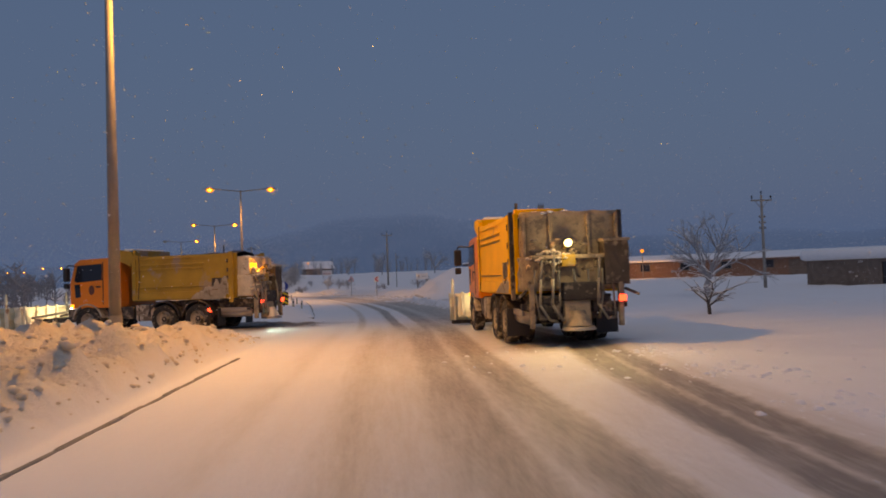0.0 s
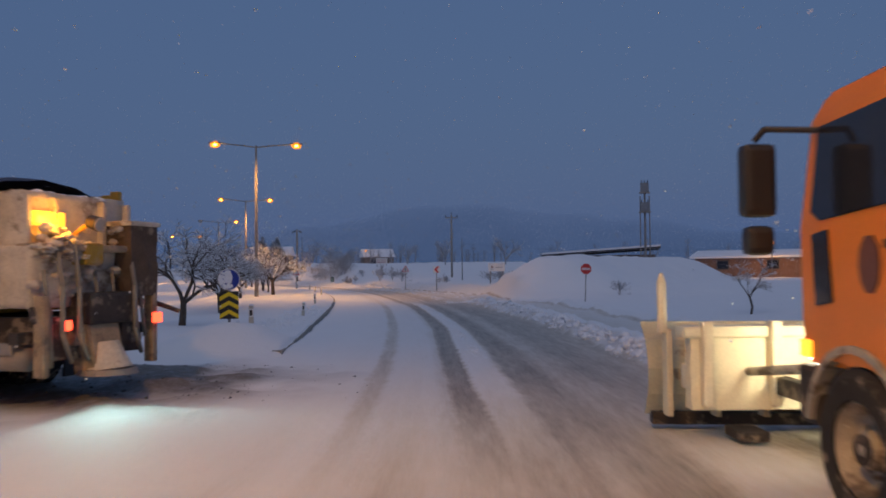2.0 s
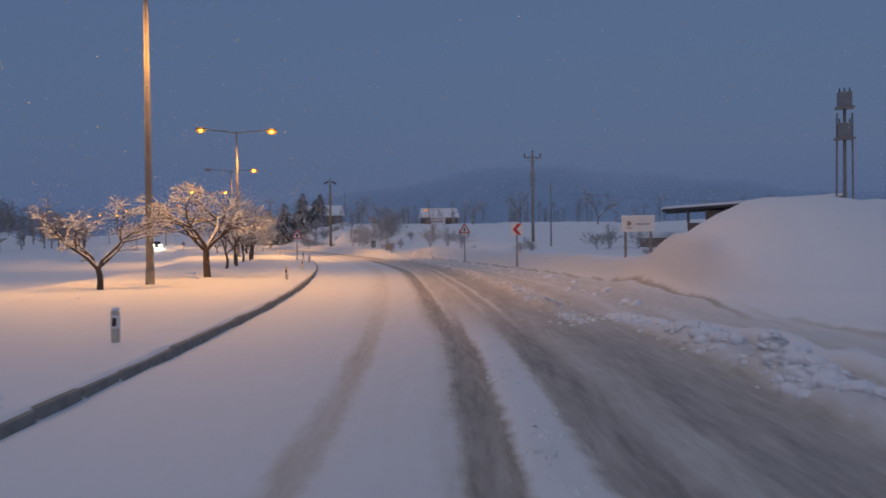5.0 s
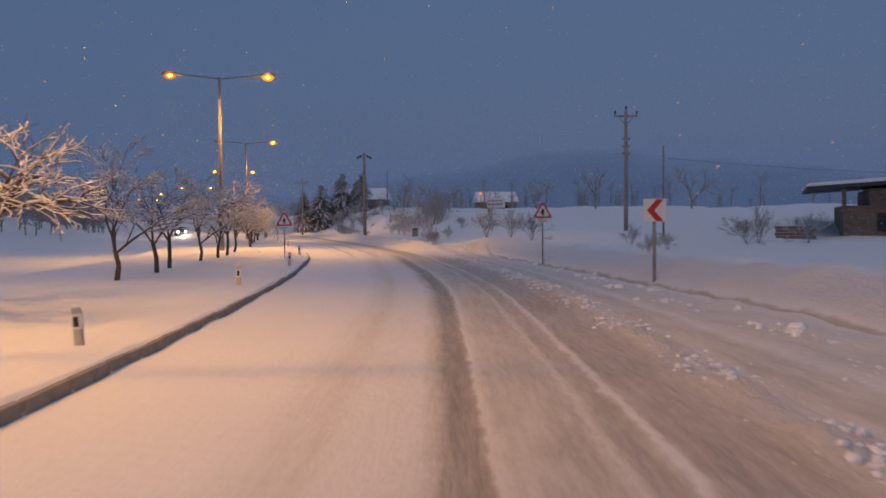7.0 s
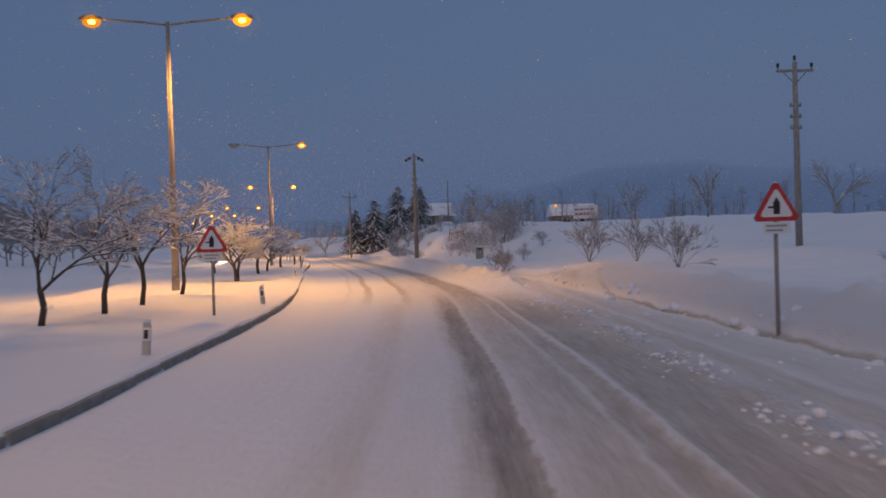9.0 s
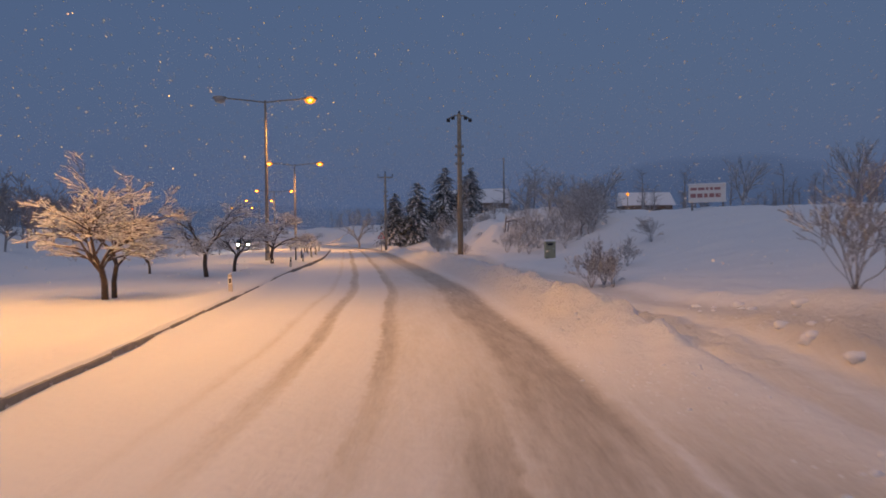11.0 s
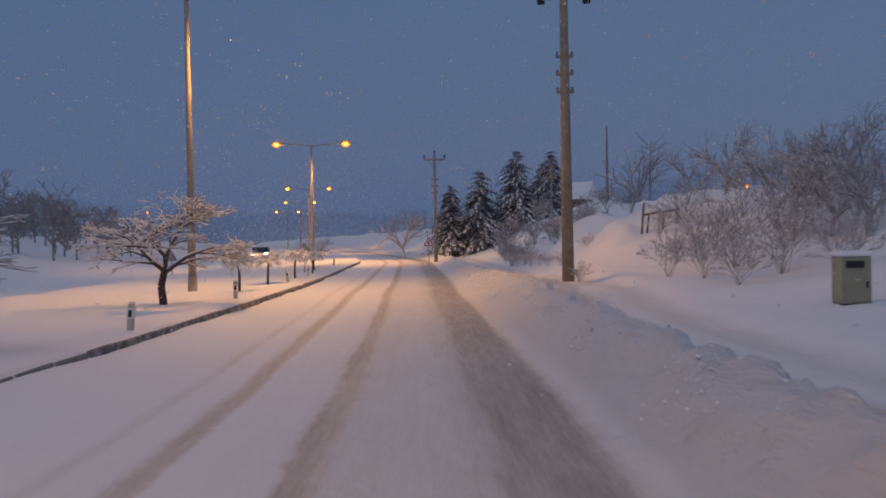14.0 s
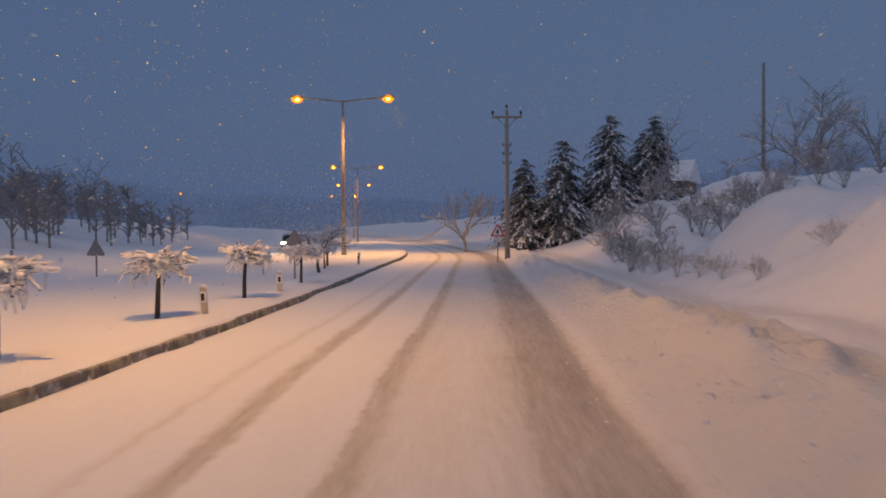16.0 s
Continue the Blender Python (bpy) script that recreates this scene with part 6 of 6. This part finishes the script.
# added unseen point light, so the spreader catches stray light from the lamp
lamp("work_light", "POINT", RIGHT_AT @ Vector((-1.3, 0.16, 2.15)), 16, (1.0, 0.74, 0.34), 0.06)
lamp("amber_light", "POINT", LEFT_AT @ Vector((-0.74, 0.6, 2.3)), 22, (1.0, 0.36, 0.02), 0.08)
lamp("reversing_light", "SPOT", LEFT_AT @ Vector((-1.1, 0.3, 0.9)), 70, (0.62, 1.0, 0.88), 0.06, LEFT_AT @ Vector((-3.2, 1.6, 0)), 110)


# ---------------------------------------------------------------- buildings
def warehouse():
    b = thing("warehouse", "long low brick warehouse with a snow-covered roof", "building", at=pose(65, 101, 0, 0, 0, -33))
    part("wall", box(BM(), (-24, -5, -0.8), (24, 5, 3.0), 0.02), PLINTH, b)
    bm = BM()
    side_slab(bm, [(-5.6, 2.9), (5.6, 2.9), (5.6, 3.1), (0, 3.9), (-5.6, 3.1)], -24.5, 24.5)
    bmesh.ops.rotate(bm, cent=(0, 0, 0), matrix=Matrix.Rotation(radians(90), 3, "Z"), verts=bm.verts[:])
    roof = part("roof", bm, SNOW, b, "snow-covered roof")
    for k in range(9):
        x = -21 + k * 5.2
        w = part("window", box(BM(), (x - 0.7, -5.06, 1.6), (x + 0.7, -4.98, 2.7), 0.02), TIMBER, b)
        part("pane", box(BM(), (x - 0.58, -5.08, 1.7), (x + 0.58, -5.05, 2.6), 0.01), GLASS_DARK, w)
    d = part("door", box(BM(), (2.2, -5.08, -0.2), (5.2, -4.97, 2.6), 0.02), TIMBER, b)
    return b


def yard_lamp(place, tall, globe=0.27, power=2200):
    p = thing("yard_lamp", "short post with a glowing sodium lamp in a yard", "lamp", at=Matrix.Translation(place))
    part("post", tube(BM(), (0, 0, -0.3), (0, 0, tall), 0.07, 0.05, 8), POLE_STEEL, p)
    bm = BM()
    bmesh.ops.create_uvsphere(bm, u_segments=12, v_segments=8, radius=globe, matrix=Matrix.Translation((0, 0, tall + 0.1)))
    part("globe", bm, LAMP_ON, p, "glowing amber globe", smooth=True).visible_shadow = False
    lamp("yard_light", "POINT", Vector(place) + Vector((0, 0, tall + 0.1)), power, SODIUM, 0.3)


def house():
    b = thing("house", "flat-roofed brown house with a snowy overhanging roof", "house", at=pose(27.8, 120.7, 0.2, 0, 0, -20))
    part("wall", box(BM(), (1.5, 0.4, -0.7), (13, 9, 2.3), 0.02), TIMBER, b)
    part("upper_wall", box(BM(), (3.0, 0.45, 2.3), (13, 9, 3.35), 0.02), TIMBER, b)
    for x in (1.55, 12.8):
        part("corner_post", box(BM(), (x - 0.12, 0.42, 2.3), (x + 0.12, 0.66, 3.35), 0.01), TIMBER, b)
    bm = BM()
    side_slab(bm, [(-0.6, 3.30), (13.6, 4.10), (13.6, 4.30), (-0.6, 3.50)], -0.5, 9.6)
    part("roof", bm, ROOF_DARK, b)
    bm = BM()
    side_slab(bm, [(-0.65, 3.51), (13.6, 4.31), (13.6, 4.53), (-0.5, 3.72), (-0.66, 3.62)], -0.55, 9.6, 0.02)
    part("roof_snow", bm, SNOW, b, "thick snow on the roof")
    for x in (4.0, 7.0, 10.0):
        w = part("window", box(BM(), (x - 0.6, 0.33, 0.7), (x + 0.6, 0.42, 1.8), 0.02), BLACK, b)
        part("pane", box(BM(), (x - 0.5, 0.31, 0.8), (x + 0.5, 0.335, 1.7), 0.005), GLASS_DARK, w)
    part("plank_band", box(BM(), (1.45, 0.36, 1.95), (13.05, 0.42, 2.1), 0.01), PLINTH, b)
    return b


def sheds():
    for k, (x, y, turn, wide_, tall) in enumerate(((39.0, 50.5, 20, 4.6, 1.7), (46.0, 58.0, 24, 8.0, 1.7))):
        s = thing("shed", "low dark shed under a rounded cap of deep snow", "shed", "sheds beyond the field", at=pose(x, y, ground_z(x, y), 0, 0, turn))
        part("wall", box(BM(), (-wide_ / 2, -2.2, -0.4), (wide_ / 2, 2.2, tall), 0.02), TIMBER, s)
        bm = box(BM(), (-wide_ / 2 - 0.3, -2.6, tall), (wide_ / 2 + 0.3, 2.6, tall + 0.75), 0.32)
        part("roof_snow", bm, SNOW, s, "deep rounded roof snow", smooth=True)
        part("door", box(BM(), (-0.6, -2.27, -0.2), (0.6, -2.18, min(1.9, tall - 0.2)), 0.02), BLACK, s)


warehouse()
yard_lamp(rest((47.2, 102.2)), 3.6, 0.24, 380)
house()
sheds()
wall_low = thing("woodpile", "dark stacked timber beside the house", "woodpile", at=pose(26.0, 120.0, ground_z(26.0, 120.0) - 0.1, 0, 0, -12))
for k in range(5):
    part("plank", box(BM(), (-1.0 + 0.06 * (k % 2), -0.3, 0.02 + k * 0.2), (1.4 - 0.1 * (k % 3), 0.3, 0.2 + k * 0.2), 0.02), TIMBER, wall_low)

cab_box = thing("utility_cabinet", "grey-green metal utility cabinet with a cap of snow", "cabinet", at=Matrix.Translation((1.24, 141.35, 0.36)) @ pose(0, 0, 0, 0, 0, 12))
part("body", box(BM(), (-0.235, -0.2, 0.08), (0.235, 0.2, 0.84), 0.015), CABINET, cab_box)
part("plinth", box(BM(), (-0.22, -0.18, -0.2), (0.22, 0.18, 0.085), 0.01), BLACK, cab_box)
dr = part("door", box(BM(), (-0.205, -0.215, 0.12), (0.205, -0.195, 0.62), 0.006), CABINET, cab_box)
part("handle", box(BM(), (0.145, -0.235, 0.34), (0.17, -0.21, 0.44), 0.004), BLACK, dr)
part("vent", box(BM(), (-0.17, -0.213, 0.66), (0.12, -0.198, 0.77), 0.004), BLACK, cab_box)
part("snow_cap", box(BM(), (-0.26, -0.23, 0.84), (0.26, 0.23, 0.93), 0.045), SNOW, cab_box)


def broken_fence(place, turn):
    f = thing("broken_fence", "short broken wooden fence panel capped with snow on a mound", "fence", at=Matrix.Translation(place) @ pose(0, 0, 0, 0, 0, turn))
    for x, lean, tall in ((-0.68, -0.10, 0.98), (0.68, 0.16, 0.86)):
        part("post", tube(BM(), (x, 0, -0.3), (x - lean, 0, tall), 0.045, 0.04, 8), TIMBER, f)
        part("snow_cap", lump(BM(), (x - lean, 0, tall + 0.03), 0.07, random.Random(6), 0.8, 2), SNOW, f, smooth=True)
    part("top_rail", box(BM(), (-0.66, -0.03, 0.60), (0.62, 0.03, 0.68), 0.01, Euler((0, -0.14, 0)).to_matrix().to_4x4()), TIMBER, f)
    part("rail_snow", box(BM(), (-0.64, -0.035, 0.675), (0.60, 0.035, 0.72), 0.015, Euler((0, -0.14, 0)).to_matrix().to_4x4()), SNOW, f)
    for x, lean in ((-0.46, 0.12), (0.05, 0.07), (0.5, 0.14)):
        part("batten", box(BM(), (x - 0.035, -0.05, -0.2), (x + 0.035, -0.03, 0.62), 0.006, Euler((0, lean, 0)).to_matrix().to_4x4()), TIMBER, f)
    return f


broken_fence(rest((-1.7, 156.4)), 8)


# ---------------------------------------------------------------- oncoming car, far lights
def car(at):
    c = thing("car", "dark car with bright headlamps on the far carriageway", "car", at=at)
    bm = BM()
    side_slab(bm, [(-2.1, 0.35), (2.1, 0.35), (2.15, 0.62), (1.95, 0.82), (0.95, 0.93), (0.35, 1.38), (-1.1, 1.42), (-1.9, 0.98), (-2.15, 0.9)], -0.86, 0.86, 0.07)
    part("body", bm, CAR_PAINT, c)
    part("windscreen", side_slab(BM(), [(0.98, 0.93), (1.02, 0.96), (0.42, 1.37), (0.38, 1.34)], -0.72, 0.72), GLASS_DARK, c)
    for x in (-1.35, 1.35):
        for s in (1, -1):
            w = BM()
            ringed(w, [(-0.1, 0.0), (-0.1, 0.31), (0.1, 0.31), (0.1, 0.0)], 18)
            o = part("wheel", w, TYRE, c)
            o.location = (x, s * 0.78, 0.31)
    for s in (1, -1):
        part("headlamp", box(BM(), (2.08, s * 0.62 - 0.16, 0.6), (2.19, s * 0.62 + 0.16, 0.78), 0.03), HEAD_ON, c, "glaring headlamp")
    lamp("car_headlight", "SPOT", at @ Vector((2.3, 0, 0.7)), 5000, (1.0, 0.9, 0.65), 0.2, at @ Vector((14, 0, -0.2)), 80)


p = at_road(-9.2, 210)
car(Matrix.Translation((p.x, p.y, ground_z(p.x, p.y))) @ pose(0, 0, 0, 0, 0, heading(210) - 90))


def far_house(x, y, turn, lit):
    h = thing("far_house", "small distant house with a lit window under a snowy roof", "house", "distant houses", at=pose(x, y, ground_z(x, y), 0, 0, turn))
    part("wall", box(BM(), (-4, -3, -0.5), (4, 3, 3.0), 0.02), TIMBER, h)
    bm = BM()
    side_slab(bm, [(-3.6, 2.9), (3.6, 2.9), (0, 5.2)], -4.4, 4.4)
    bmesh.ops.rotate(bm, cent=(0, 0, 0), matrix=Matrix.Rotation(radians(90), 3, "Z"), verts=bm.verts[:])
    part("roof", bm, SNOW, h, "snowy roof")
    for k in range(2):
        w = part("window", box(BM(), (-2.2 + 3 * k, -3.06, 1.1), (-1.0 + 3 * k, -2.98, 2.2), 0.02), BLACK, h)
        part("pane", box(BM(), (-2.1 + 3 * k, -3.09, 1.2), (-1.1 + 3 * k, -3.05, 2.1), 0.01), WINDOW_ON if k < lit else GLASS_DARK, w)


far_house(-14.0, 232, -8, 0)
far_house(12.0, 248, 10, 0)
yard_lamp(rest((8.6, 232.5)), 3.6, 0.22, 500)
yard_lamp(rest((-75.0, 235.0)), 5.0, 0.16, 500)


# ---------------------------------------------------------------- falling snow
def flakes():
    r = np.random.RandomState(5)

    def scattered(count, y0, y1, u0, u1, z0, z1):
        y = r.uniform(y0, y1, count)
        return np.stack([kerb_x(y) + r.uniform(u0, u1, count), y, r.uniform(z0, z1, count)], 1)

    def off_the_lane(p):
        return p[np.hypot(p[:, 0] - kerb_x(p[:, 1]) - np.interp(p[:, 1], LANE_Y, LANE_U), p[:, 2] - 1.6) > 2.6]

    air = off_the_lane(np.concatenate([scattered(46000, -2, 190, -12, 20, 0.6, 10.5), scattered(26000, 112, 175, -8, 15, 0.8, 8)]))
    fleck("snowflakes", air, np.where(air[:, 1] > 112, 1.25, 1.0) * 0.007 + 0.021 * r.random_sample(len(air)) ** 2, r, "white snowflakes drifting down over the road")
    # an extra swarm of fine flakes round each street lamp, imitating its halo
    balls, size = [], []
    for w in LIT:
        d = r.normal(size=(9000, 3)) * (0.25 + 0.75 * r.random_sample((9000, 1)) ** 2)
        far = np.linalg.norm(d, axis=1)
        d, far = d[far > 0.34], far[far > 0.34]
        steep = -d[:, 2] / far
        balls.append(np.array(w) + (0, 0, 0.05) + d)
        size.append(r.uniform(0.0040, 0.0056, len(d)) * np.interp(steep, (0.12, 0.5), (1.0, 0.2)))
    balls, size = np.concatenate(balls), np.concatenate(size)
    fleck("lit_snowflakes", balls, size, r, "fine snowflakes crowded round the street lamps to form halos")
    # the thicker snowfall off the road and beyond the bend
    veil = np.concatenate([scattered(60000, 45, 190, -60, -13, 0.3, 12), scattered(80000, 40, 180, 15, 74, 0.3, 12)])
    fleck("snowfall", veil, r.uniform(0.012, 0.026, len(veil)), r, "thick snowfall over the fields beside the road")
    # beyond the bend the flakes are oversized, added to stand in for haze
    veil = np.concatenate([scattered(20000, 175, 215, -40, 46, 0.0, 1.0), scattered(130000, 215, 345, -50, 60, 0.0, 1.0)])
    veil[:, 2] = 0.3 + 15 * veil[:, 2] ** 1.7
    fleck("snowfall", veil, np.interp(veil[:, 1], (175, 230), (0.02, 0.041)) * r.uniform(0.8, 1.25, len(veil)), r, "thick curtain of oversized flakes that hazes the view beyond the bend")


def fleck(name, mid, size, r, label):
    """Many flat three-cornered flakes, each turned its own way."""
    k = len(mid)
    a = r.normal(size=(k, 3))
    a /= np.linalg.norm(a, axis=1)[:, None]
    b = np.cross(a, r.normal(size=(k, 3)))
    b /= np.linalg.norm(b, axis=1)[:, None]
    turn = np.array([0.0, 2.0944, 4.1888])
    co = mid[:, None, :] + size[:, None, None] * (a[:, None, :] * np.cos(turn)[None, :, None] + b[:, None, :] * np.sin(turn)[None, :, None])
    me = bpy.data.meshes.new(name)
    me.vertices.add(k * 3)
    me.vertices.foreach_set("co", co.ravel())
    me.loops.add(k * 3)
    me.loops.foreach_set("vertex_index", np.arange(k * 3))
    me.polygons.add(k)
    me.polygons.foreach_set("loop_start", np.arange(k) * 3)
    me.update(calc_edges=True)
    me.materials.append(FLAKE)
    tagged(new(name, me), label, "snowfall", kind="stuff")


FLAKE = material("snowflake", (0.85, 0.86, 0.88), 0.8, spread=0.02, bump=0)
flakes()
